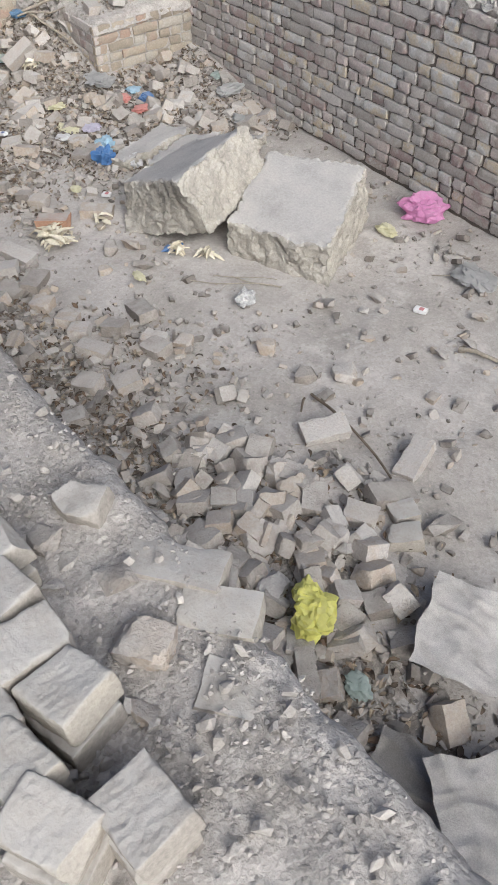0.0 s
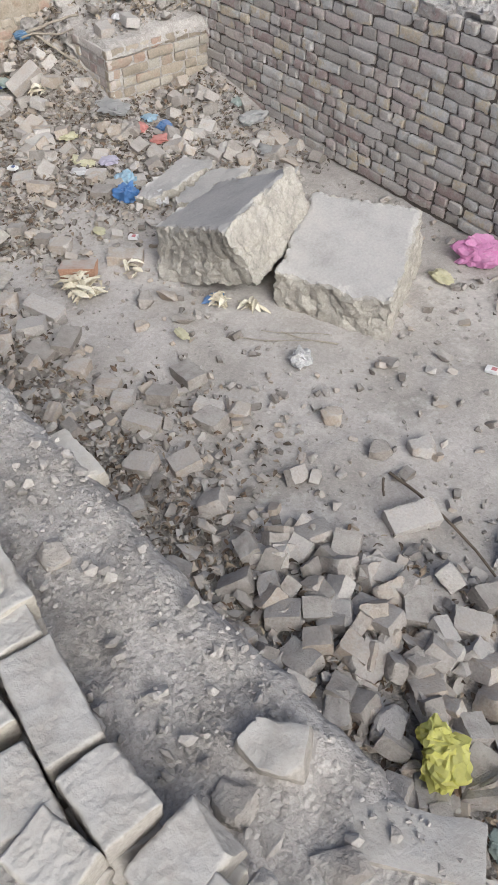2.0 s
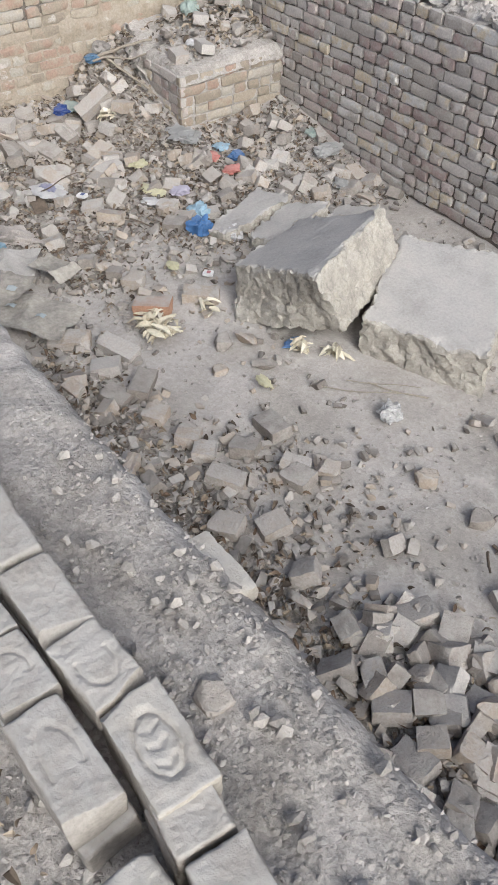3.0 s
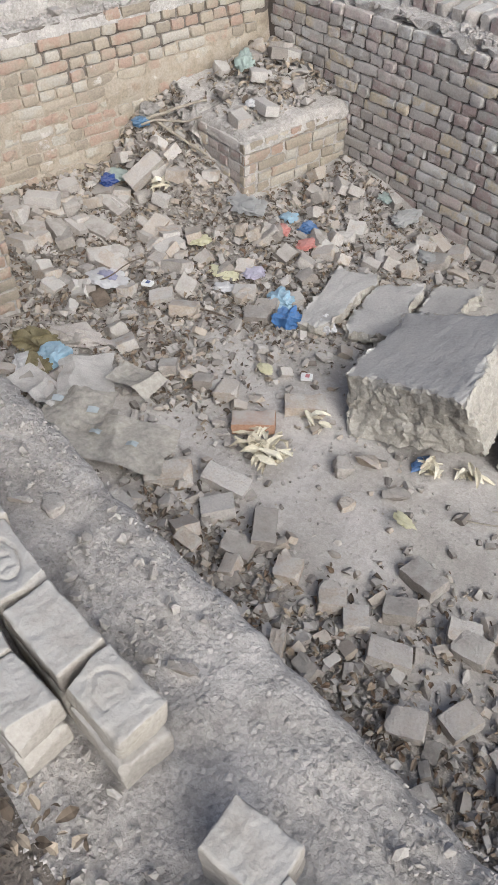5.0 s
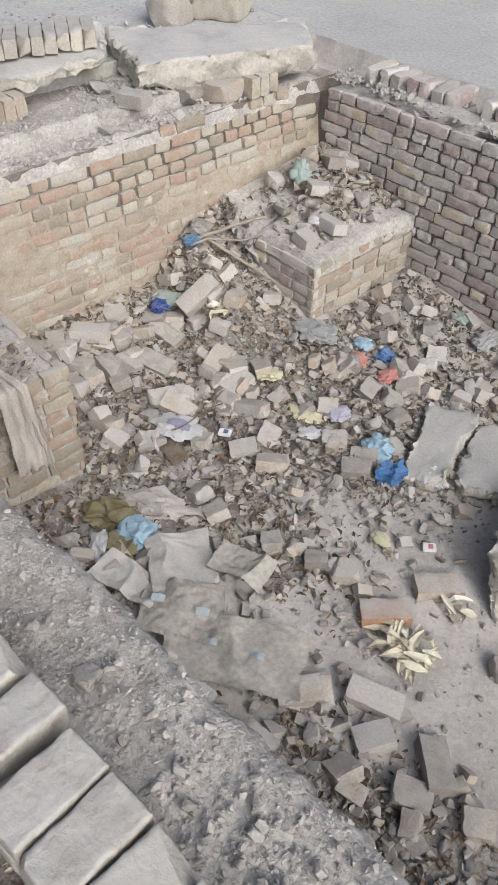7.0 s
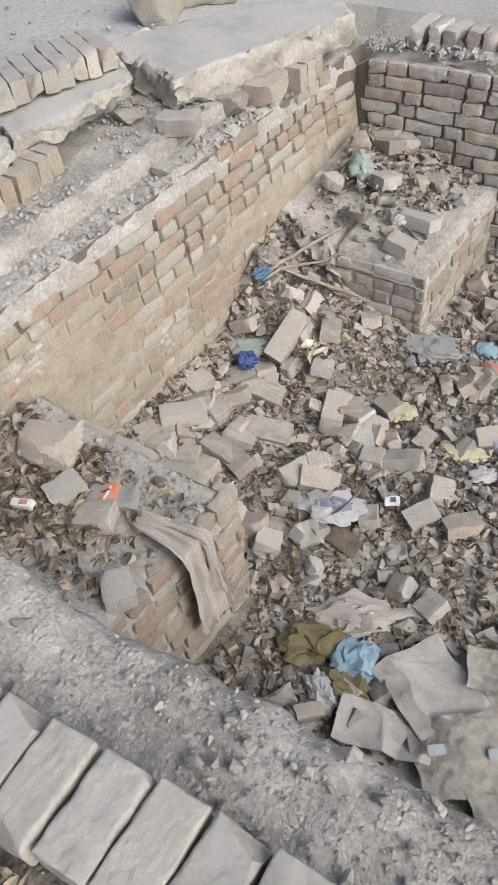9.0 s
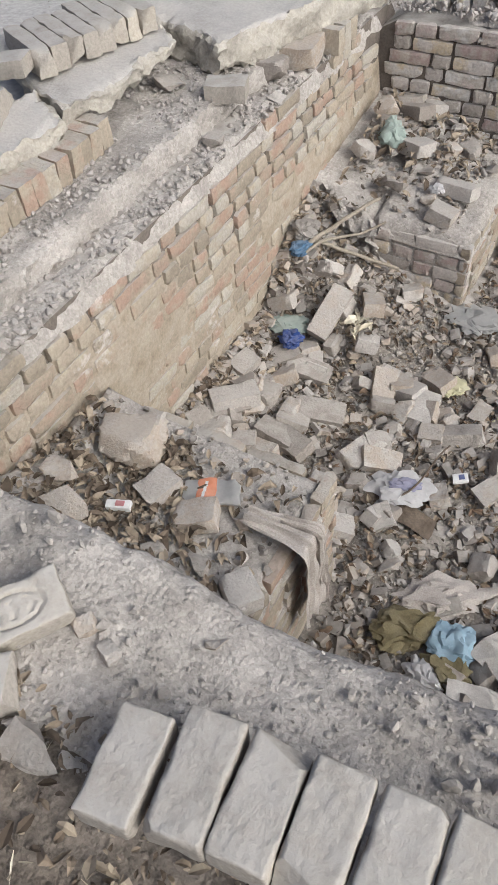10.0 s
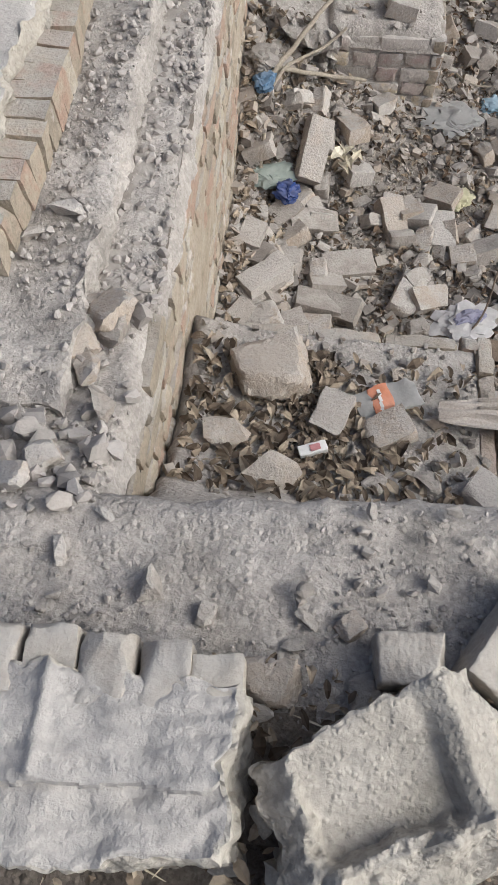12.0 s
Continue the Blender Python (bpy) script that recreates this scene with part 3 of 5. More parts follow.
def lay(kind, x, y, yaw, length, tilt=9, z=None, pale=False, up=0.0, group="loose bricks in the pit"):
    """A loose brick, half brick or stone at a place, resting a little sunk in what is under it."""
    thick = 0.074
    if kind == "stone":
        me = rng.choice(ROCKS)
        scale = Vector((length, length * rng.uniform(0.8, 1.1), length * rng.uniform(0.75, 1.0)))
        thick = 0.6 * scale.z
    else:
        k = rng.randrange(9)
        whole = length > 0.17
        me = (PALE if pale else FULL + BAT)[k if whole else 9 + k]
        scale = Vector((length / (0.228 if whole else 0.14), rng.uniform(0.92, 1.06), rng.uniform(0.9, 1.1)))
    ob = new("brick" if kind == "brick" and length > 0.17 else "brick_bat" if kind == "brick" else "stone", me)
    lean = Euler((radians(rng.uniform(-tilt, tilt)), radians(rng.uniform(-tilt, tilt)), radians(yaw)))
    base = rest_z(x, y) if z is None else z
    ob.matrix_world = Matrix.LocRotScale((x, y, base + thick * 0.42 + up), lean, scale)
    name = {"brick": "dusty grey-brown brick lying in the rubble", "brick_bat": "broken dusty brick half lying in the rubble", "stone": "broken lump of mortar and brick in the rubble"}[ob.name.split(".")[0]]
    tagged(ob, name, "stone" if kind == "stone" else "brick", group)
    return ob


def lay_all(kind, rows, **more):
    for x, y, yaw, length in rows:
        lay(kind, x, y, yaw, max(0.075, min(length, 0.235)), **more)


# bricks of the heap beside the yellow bag
lay_all("brick", [(5.22, 2.37, 71, 0.23), (5.61, 2.59, -69, 0.23), (5.72, 2.34, 73, 0.23), (5.74, 2.14, 39, 0.15), (5.88, 2.05, -3, 0.16),
                  (5.56, 2.03, -42, 0.16), (5.36, 2.03, 37, 0.17), (5.21, 1.97, -57, 0.23), (5.30, 1.76, 81, 0.12), (5.03, 1.92, 70, 0.23),
                  (5.01, 1.75, 46, 0.16), (5.50, 1.87, 12, 0.21), (5.28, 1.60, 48, 0.14), (5.42, 1.73, 44, 0.11), (5.47, 1.52, 6, 0.15)], tilt=24)
lay_all("brick", [(5.63, 1.71, -60, 0.15), (6.00, 1.98, 91, 0.15), (5.89, 1.77, 60, 0.13), (5.72, 1.56, 16, 0.14), (6.31, 1.89, 55, 0.14),
                  (6.27, 1.53, 54, 0.10), (6.08, 1.48, 14, 0.11), (6.44, 1.47, 18, 0.12), (6.11, 1.76, 17, 0.10), (6.12, 1.90, 63, 0.10),
                  (5.77, 1.96, 9, 0.12), (5.83, 1.80, 61, 0.12)], tilt=30)
lay_all("brick", [(5.93, 2.22, 57, 0.15), (5.83, 2.31, 69, 0.12)], pale=True, tilt=6)
lay_all("stone", [(5.97, 2.40, 79, 0.20), (6.20, 1.74, 64, 0.21), (5.67, 1.91, 8, 0.15), (5.79, 1.86, 22, 0.13), (5.54, 1.68, 33, 0.11), (4.79, 1.50, 12, 0.13)])
upright = lay("brick", 6.20, 1.48, -23, 0.2, 0)
upright.rotation_euler = (radians(80), radians(6), radians(-30))
# pieces on the open floor and along the walked wall
lay_all("brick", [(3.81, 2.16, -2, 0.19), (3.86, 1.96, 37, 0.14), (4.16, 2.05, 16, 0.15), (3.65, 1.77, 45, 0.12), (3.98, 1.77, 37, 0.18),
                  (4.22, 1.61, 34, 0.15), (3.42, 1.72, 36, 0.12), (2.63, 1.63, 54, 0.235), (2.84, 1.82, 25, 0.235), (2.95, 1.69, 59, 0.16),
                  (3.18, 1.78, -43, 0.23), (3.19, 1.62, 26, 0.15), (4.10, 2.08, 36, 0.14), (3.78, 1.78, 49, 0.11), (1.92, 2.75, 34, 0.16)])
lay_all("stone", [(4.24, 2.17, 53, 0.14), (4.38, 3.07, 4, 0.14), (4.53, 3.33, 0, 0.12), (4.56, 3.20, -2, 0.08), (4.77, 3.04, 41, 0.10),
                  (5.12, 3.25, 26, 0.11), (5.15, 3.43, 34, 0.12), (5.08, 3.37, 52, 0.07), (5.01, 3.66, 37, 0.11), (4.50, 2.54, 44, 0.11),
                  (4.94, 2.74, 68, 0.13), (4.83, 2.57, 36, 0.11), (3.17, 2.44, 47, 0.18), (3.39, 2.41, 42, 0.16), (3.29, 2.20, 70, 0.09)], tilt=5)
lay_all("stone", [(4.22, 2.46, 21, 0.09), (3.11, 2.33, -17, 0.11), (3.63, 1.79, 41, 0.13), (3.88, 2.06, 57, 0.09), (4.20, 2.20, 42, 0.11),
                  (2.33, 2.20, 44, 0.14), (2.47, 2.31, 41, 0.11), (2.64, 2.00, 57, 0.10), (2.42, 2.82, 47, 0.13), (2.28, 2.19, 25, 0.11)])
lay_all("brick", [(2.67, 2.47, 51, 0.22)], tilt=3)
red = lay("brick", 2.60, 2.18, 47, 0.225, 4)
red.data = red.data.copy()
red.data.materials.clear()
red.data.materials.append(RED)
tagged(red, "orange-red brick with a dusty top on the floor", "brick")
# rubble at the foot of the west wall
lay_all("brick", [(1.18, 2.65, 18, 0.235), (1.42, 2.40, 54, 0.15), (1.60, 2.44, 42, 0.17), (0.75, 2.78, 106, 0.22), (0.82, 2.86, 112, 0.16),
                  (0.82, 2.36, 71, 0.23), (0.38, 2.69, 11, 0.23), (0.31, 2.81, 54, 0.12), (0.43, 2.24, -5, 0.2), (0.18, 2.23, 51, 0.2),
                  (0.24, 2.69, 43, 0.18), (0.42, 1.98, 24, 0.18), (0.78, 1.96, 13, 0.17), (0.53, 3.15, 116, 0.18), (0.46, 2.36, 12, 0.16)], tilt=20)
lay_all("brick", [(0.30, 2.60, 115, 0.13), (0.33, 2.11, 26, 0.12), (0.17, 2.40, 60, 0.14), (0.12, 2.50, 77, 0.14), (0.50, 2.24, -21, 0.23),
                  (0.55, 2.48, 15, 0.235), (0.98, 2.75, 91, 0.2), (0.98, 2.95, -32, 0.17), (1.69, 2.83, 41, 0.14), (1.89, 2.85, 34, 0.15),
                  (0.92, 2.35, 29, 0.2), (0.43, 2.11, -6, 0.12), (0.90, 1.93, 20, 0.12), (1.04, 2.06, 38, 0.11), (0.85, 2.83, -18, 0.2)], tilt=20)
lay_all("stone", [(1.08, 2.78, 9, 0.13), (1.35, 1.34, 51, 0.18), (1.66, 1.66, 31, 0.12), (1.16, 1.85, 56, 0.13), (0.27, 2.42, -8, 0.15), (0.86, 2.19, 20, 0.1),
                  (1.62, 3.75, 51, 0.12), (1.76, 3.81, -16, 0.15), (2.12, 3.84, 70, 0.14), (2.34, 4.05, 55, 0.19), (0.20, 2.06, 29, 0.17)])
flat_brick = lay("brick", 0.20, 2.27, 44, 0.23, 2, up=0.05)
leaning = lay("brick", 0.36, 2.98, 70, 0.235, 0)
leaning.rotation_euler, leaning.scale = (radians(25), radians(-32), radians(80)), (1.25, 1.0, 1.3)
leaning.location.z += 0.06
# rubble heaped on the corner pier
lay_all("brick", [(0.70, 3.78, -10, 0.235), (0.71, 3.56, -7, 0.14), (0.30, 4.22, -29, 0.2), (0.41, 3.95, -29, 0.19), (0.36, 4.33, -48, 0.17), (0.24, 4.30, 10, 0.16)], tilt=18, group="rubble on the pier")
lay_all("stone", [(0.40, 3.65, -31, 0.24), (0.18, 3.81, -21, 0.13), (0.57, 4.07, -24, 0.10), (0.67, 4.12, -51, 0.12), (0.83, 4.05, -34, 0.15), (0.51, 3.83, 3, 0.12),
                  (0.49, 4.30, 20, 0.10), (0.22, 4.05, 0, 0.13), (0.15, 4.15, 40, 0.12), (0.60, 3.65, 20, 0.08), (0.55, 4.25, 70, 0.13)], tilt=25, group="rubble on the pier")
# rubble on the near pier
lay_all("stone", [(0.30, 1.45, 26, 0.26), (0.17, 1.20, 8, 0.17), (0.86, 1.12, 12, 0.10), (0.76, 1.12, -4, 0.12), (0.55, 1.20, 40, 0.08), (0.80, 1.35, 10, 0.09),
                  (0.68, 1.50, 80, 0.09), (0.62, 1.10, 33, 0.1)], group="rubble on the near pier")
lay_all("brick", [(0.48, 1.33, 70, 0.14), (0.65, 1.29, 27, 0.15), (0.93, 1.10, -38, 0.12)], group="rubble on the near pier")
tri = tagged(part("stone_slab", rock(77, (0.22, 0.20, 0.05), 3, 0.03), LOOSE), "flat triangular stone standing tilted in the litter", "stone")
tri.matrix_world = pose(0.30, 1.05, stub_z(0.3, 1.05) + 0.06, 38, 10, 20)

# ---- the two great slabs and the broken plates beside them ----
slab_r = tagged(new("concrete_slab", warped([(3.24, 3.48, 0.24), (3.83, 3.83, 0.25), (4.21, 3.21, 0.09), (3.58, 2.92, 0.08)], (0.03, 0.0, -0.36), (60, 60, 30), 0.015, 1)),
                "thick pale lime-concrete slab lying flat with broken edges", "slab", "fallen slabs")
slab_l = tagged(new("concrete_slab", warped([(3.25, 3.32, 0.45), (3.48, 2.655, 0.40), (2.77, 2.66, 0.10), (2.64, 3.22, 0.15)], [(0.11, 0.13, -0.36), (0.09, 0.15, -0.36), (0.18, -0.15, -0.27), (0.10, 0.08, -0.42)], (60, 60, 30), 0.015, 2)),
                "thick pale lime-concrete slab tilted against its neighbour", "slab", "fallen slabs")
for n, top in enumerate((((2.30, 2.98, -0.02), (2.13, 2.86, -0.05), (1.84, 3.46, -0.05), (2.10, 3.58, -0.02)), ((2.62, 3.20, -0.01), (2.36, 3.02, -0.05), (2.16, 3.52, -0.04), (2.38, 3.68, 0.0)),
                         ((2.75, 3.55, 0.03), (2.52, 3.40, -0.05), (2.40, 3.80, -0.04), (2.62, 3.92, 0.0)))):
    tagged(new("broken_plate", warped(top, (0, 0, -0.07), (26, 30, 5), 0.022, 4 + n)), "thin broken concrete plate lying in the rubble", "slab", "broken plates")

# ---- bricks stacked along the walked wall ----
FROG = [block((0.235, 0.128, 0.076), 200 + k, (60, 34, 12), 0.0030, (1, 1, 2)[k % 3], 0.36, frog=(1, 2, 2, 0, 0, 0)[k]) for k in range(6)]
for me in FROG:
    me.materials.append(CLEAN)


def stack(rows, variants, z=1.385, tilt=2.0, group="bricks stacked along the wall", label="pale dusty brick stacked on the earth-covered wall", double=True):
    for n, (x, y, yaw, length, width) in enumerate(rows):
        ob = new("brick", FROG[variants[n % len(variants)]])
        lean = Euler((radians(rng.uniform(-tilt, tilt)), radians(rng.uniform(-tilt, tilt)), radians(yaw + 180 * (n % 2))))
        ob.matrix_world = Matrix.LocRotScale((x, y, z - 0.04), lean, (length / 0.235, width / 0.128, rng.uniform(0.98, 1.08)))
        tagged(ob, label, "brick", group)
        if double and x > 1.9:
            under = new("brick", FROG[3 + n % 3])
            under.matrix_world = Matrix.LocRotScale((x + rng.uniform(-0.02, 0.02), y + rng.uniform(-0.008, 0.008), z - 0.118), Euler((0, 0, radians(yaw + rng.uniform(-3, 3)))), (length / 0.235, width / 0.128, 1.0))
            tagged(under, "pale dusty brick in the lower course of the stack", "brick", group)


stack([(4.72, 0.61, 5, 0.18, 0.108), (4.74, 0.50, 3, 0.17, 0.10), (4.935, 0.625, 1, 0.235, 0.104), (4.91, 0.51, 6, 0.16, 0.108), (5.16, 0.635, 4, 0.19, 0.104), (5.09, 0.51, 5, 0.20, 0.104),
       (5.33, 0.65, 7, 0.155, 0.106), (5.265, 0.525, 6, 0.14, 0.104), (5.515, 0.665, 0, 0.20, 0.112), (5.45, 0.53, 4, 0.21, 0.102), (4.56, 0.635, 16, 0.14, 0.105)],
      (3, 4, 5, 3, 4, 5, 2, 1, 0, 1, 3))
stack([(3.61, 0.585, -3, 0.17, 0.108), (3.80, 0.57, 0, 0.205, 0.11), (4.01, 0.58, 6, 0.19, 0.112), (3.92, 0.445, -2, 0.17, 0.105), (4.09, 0.455, 9, 0.15, 0.105), (4.20, 0.60, 6, 0.17, 0.115), (3.75, 0.435, 3, 0.15, 0.10)],
      (1, 0, 3, 1, 4, 2, 5))
stack([(2.96, 0.48, 95, 0.215, 0.118), (3.085, 0.485, 94, 0.215, 0.118), (3.21, 0.49, 93, 0.215, 0.118), (3.335, 0.49, 93, 0.215, 0.115), (3.46, 0.53, 95, 0.14, 0.115)], (3, 5, 4, 5, 2), tilt=1.2)
stack([(1.16, 0.375, 98, 0.20, 0.105), (1.28, 0.415, 98, 0.22, 0.11), (1.395, 0.43, 95, 0.22, 0.11), (1.51, 0.44, 94, 0.215, 0.11), (1.63, 0.455, 93, 0.205, 0.112), (1.745, 0.465, 92, 0.205, 0.108), (1.86, 0.475, 90, 0.20, 0.108),
       (1.98, 0.48, 91, 0.20, 0.11)], (3, 5, 4, 4, 5, 3, 4, 5), tilt=1.6)
stack([(2.35, 0.49, 1, 0.225, 0.118), (2.12, 0.435, 12, 0.19, 0.112), (2.38, 0.35, 8, 0.22, 0.115)], (5, 3, 4), 1.46, 2.5)
stack([(2.14, 0.49, 90, 0.20, 0.11), (2.26, 0.49, 92, 0.20, 0.11), (2.40, 0.49, 90, 0.20, 0.11), (2.53, 0.49, 94, 0.20, 0.115), (2.66, 0.49, 93, 0.20, 0.115), (2.80, 0.49, 94, 0.21, 0.115), (2.16, 0.33, 10, 0.2, 0.105), (2.45, 0.34, 0, 0.2, 0.105)], (4, 3, 5, 3, 4, 5, 3, 4), 1.375, 2)
stack([(5.80, 0.65, -4, 0.22, 0.105), (5.99, 0.65, 4, 0.14, 0.105), (5.91, 0.535, -1, 0.15, 0.10), (5.72, 0.535, 4, 0.17, 0.10), (6.02, 0.54, 18, 0.12, 0.095), (5.62, 0.655, -4, 0.12, 0.10)], (3, 5, 4, 5, 3, 4), 1.375, 4)
stack([(6.13, 0.695, 100, 0.15, 0.11), (6.25, 0.66, 103, 0.16, 0.12), (6.37, 0.675, 95, 0.15, 0.11), (6.49, 0.70, 20, 0.135, 0.125), (6.75, 0.71, 6, 0.14, 0.12), (6.56, 0.575, 14, 0.14, 0.10), (6.68, 0.58, 30, 0.15, 0.11), (6.44, 0.56, 5, 0.14, 0.1)],
      (4, 3, 5, 4, 3, 5, 4, 3), 1.345, 8)
stack([(0.785, 0.515, 57, 0.215, 0.112)], (0,), 1.39, 0, label="dusty brick with a stamped oval hollow on the earth", double=False)
stamped = [ob for ob in scene.objects if ob.get("label") == "dusty brick with a stamped oval hollow on the earth"][0]
stamped.rotation_euler = (radians(14), 0, radians(57))
stack([(0.82, 0.37, 42, 0.13, 0.105)], (4,), 1.375, 9, label="broken half of a pale brick on the earth", double=False)
stack([(0.60, 0.465, 5, 0.12, 0.09)], (4,), 1.39, 9, label="broken pale brick on the earth", double=False)
for n, (x, y, s) in enumerate(((0.37, 0.41, 0.10), (0.34, 0.35, 0.08), (0.53, 0.41, 0.09), (0.845, 0.255, 0.16), (0.96, 0.325, 0.15), (1.03, 0.35, 0.06), (0.90, 0.58, 0.05), (0.13, 0.56, 0.09), (0.42, 0.53, 0.06), (0.40, 0.48, 0.05),
                               (0.50, 0.52, 0.05), (0.24, 0.52, 0.045), (0.71, 0.44, 0.05), (0.97, 0.56, 0.05), (1.10, 0.55, 0.04), (1.14, 0.70, 0.06), (-0.05, 0.62, 0.07), (0.02, 0.70, 0.05))):
    ob = lay("stone", x, y, 40 * n, s, 12, group="stones on the walked wall")
    tagged(ob, "pale broken stone on the earth of the wall", "stone")
# bricks and stones half buried in the wall's earth
lay_all("stone", [(6.27, 0.90, 50, 0.12), (6.14, 0.84, 0, 0.09), (5.82, 0.82, 60, 0.07), (6.08, 0.82, 30, 0.08), (6.44, 0.87, 40, 0.12), (4.15, 0.77, 30, 0.08), (4.08, 0.73, 10, 0.06),
                  (3.52, 0.71, 70, 0.09), (3.58, 0.77, 0, 0.06), (2.72, 0.70, 20, 0.05), (5.42, 0.82, 0, 0.05), (6.55, 0.80, 10, 0.1), (6.20, 0.78, 80, 0.07)], z=1.185, tilt=10, group="stones on the walked wall")
lay_all("brick", [(5.16, 0.985, 5, 0.19)], z=1.112, tilt=4, pale=True, group="bricks set in the walked wall")
lay_all("brick", [(6.31, 1.02, 38, 0.225), (6.46, 1.035, 42, 0.17), (6.62, 0.96, 40, 0.14)], z=1.145, tilt=7, pale=True, group="bricks set in the walked wall")

wedge = tagged(part("brick_bat", soft(block((0.13, 0.09, 0.06), 907, (16, 12, 7), 0.005, 9, 0.3), 28), CLEAN), "pale wedge of broken brick on the wall's earth", "brick", "stones on the walked wall")
wedge.matrix_world = pose(6.05, 0.925, 1.222, 8, -6, 40)

# ---- great chunks at the end of the walk ----
def hollow(u, v):
    """The print of a lost brick in the mortar, with a raised lip along one side."""
    edge = 0.05 * n3(u, v, 6, 5) + 0.03 * n3(u, v, 9, 14)
    inside = min(1, max(0, (u - 0.14 + edge) / 0.06)) * min(1, max(0, (0.77 - u) / 0.04)) * min(1, max(0, (v - 0.02) / 0.5)) * min(1, max(0, (0.70 + edge - v) / 0.06))
    crumbs = 0.045 * abs(n3(u, v, 4, 7)) + 0.016 * abs(n3(u, v, 8, 17)) + 0.003 * abs(n3(u, v, 2, 40))
    lip = 0.014 * math.exp(-((u - 0.83) / 0.04) ** 2) - 0.12 * max(0, u - 0.87)
    return -0.042 * inside + lip - 0.06 * max(0, v - 0.74) / 0.26 - 0.05 * max(0, 0.13 - u) / 0.13 + crumbs * (0.14 + 0.8 * min(1, max(0, (v - 0.66 - edge) / 0.08)) + 0.3 * (u < 0.12))


chunk_a = tagged(new("masonry_chunk", warped([(0.355, 0.275, 1.47), (0.66, 0.435, 1.53), (0.815, 0.20, 1.42), (0.43, 0.02, 1.41)], (0.01, -0.02, -0.24), (110, 100, 44), 0.006, 11, 0.8, (CONCRETE_SIDE, CONCRETE_SIDE), hollow, 0.7, 0.035)),
                 "rough chunk of pale lime mortar with brick hollows", "rubble", "great chunks")
def undulate(u, v):
    """Mortar smeared over brick ends, lower towards the near edge."""
    return 0.020 * n3(u * 2.2, v, 3, 2.4) + 0.008 * n3(u, v, 7, 11) - 0.022 * (v > 0.62 + 0.06 * n3(u, 0, 4, 6)) + 0.01 * math.exp(-((u - 0.5) / 0.02) ** 2) * (v < 0.6)


chunk_b = tagged(new("masonry_chunk", warped([(-0.28, 0.385, 1.48), (0.325, 0.375, 1.485), (0.315, 0.13, 1.47), (-0.28, 0.08, 1.45)], (0.03, -0.01, -0.24), (110, 70, 40), 0.010, 12, 0.7, (CONCRETE, CONCRETE_SIDE), undulate, 0.5, 0.012)),
                 "pale chunk of brick masonry with cracked joints", "rubble", "great chunks")
for n, (x, y, s) in enumerate(((0.47, 0.06, 0.11), (0.55, 0.09, 0.10), (0.63, 0.13, 0.12), (0.42, 0.12, 0.09), (0.71, 0.18, 0.11), (0.37, 0.20, 0.08))):
    ob = part("mortar_lump", rock(340 + n, (s, s * 0.9, s * 0.8), 3, 0.09), CONCRETE_SIDE, chunk_a)
    ob.matrix_world = pose(x, y, 1.31, 20 * n, 0, 50 * n)
for n, (x, y) in enumerate(((-0.17, 0.395), (-0.078, 0.392), (0.014, 0.396), (0.107, 0.388), (0.20, 0.385), (0.286, 0.372))):
    ob = part("brick", block((0.086, 0.11, 0.12), 320 + n, (9, 10, 8), 0.006, 2, 0.35), CLEAN, chunk_b)
    ob.matrix_world = pose(x, y, 1.425 - 0.004 * (n % 3), 4, 0, -3 + 2 * n)

# ---- on top of the west wall ----
big = tagged(new("concrete_slab", warped([(-0.25, 3.08, 1.37), (-0.88, 3.27, 1.41), (-0.20, 4.42, 1.40), (0.12, 4.16, 1.37)], (0, 0, -0.15), (44, 50, 8), 0.018, 21)),
             "broad grey concrete floor slab broken along its edge", "slab")
chunk_c = tagged(new("masonry_chunk", warped([(-0.46, 2.26, 1.40), (-1.12, 2.60, 1.44), (-0.82, 3.25, 1.45), (-0.36, 2.93, 1.42)], (0, 0, -0.07), (20, 26, 6), 0.02, 22)), "overturned slab of yellow brick masonry", "rubble")
for k in range(8):
    ob = part("brick", block((0.42 - 0.02 * (k % 3), 0.072, 0.10), 330 + k, (8, 5, 5), 0.006, 2), CLEAN, chunk_c)
    ob.matrix_world = pose(-0.80 + 0.021 * k, 2.52 + 0.073 * k, 1.475, 0, 3, 150)
for k in range(15):
    y = 1.36 + 0.072 * k
    x = -0.42 + 0.03 * math.sin((y - 1.4) * 3.0)
    ob = new("brick", block((0.22, 0.068, 0.115), 350 + k, (7, 4, 5), 0.004, 1))
    ob.data.materials.append(WALL_B)
    ob.matrix_world = pose(x - 0.04, y, 1.275, rng.uniform(-4, 4), rng.uniform(-4, 4), rng.uniform(-6, 6))
    tagged(ob, "yellow brick set on edge along the wall top", "brick", "bricks on edge")
left_block = tagged(part("masonry_chunk", block((0.34, 0.32, 0.16), 402, (12, 12, 6), 0.012, 2), CLEAN), "pale chunk of brick masonry on the wall top", "rubble")
left_block.matrix_world = pose(-0.74, 2.02, 1.42, 0, 0, 25)
curved = tagged(new("concrete_slab", warped([(-0.44, 1.25, 1.40), (-0.76, 1.25, 1.42), (-0.64, 2.34, 1.42), (-0.42, 2.20, 1.40)], (0, 0, -0.075), (20, 50, 5), 0.02, 24)), "thin bowed grey concrete strip on bricks", "slab")
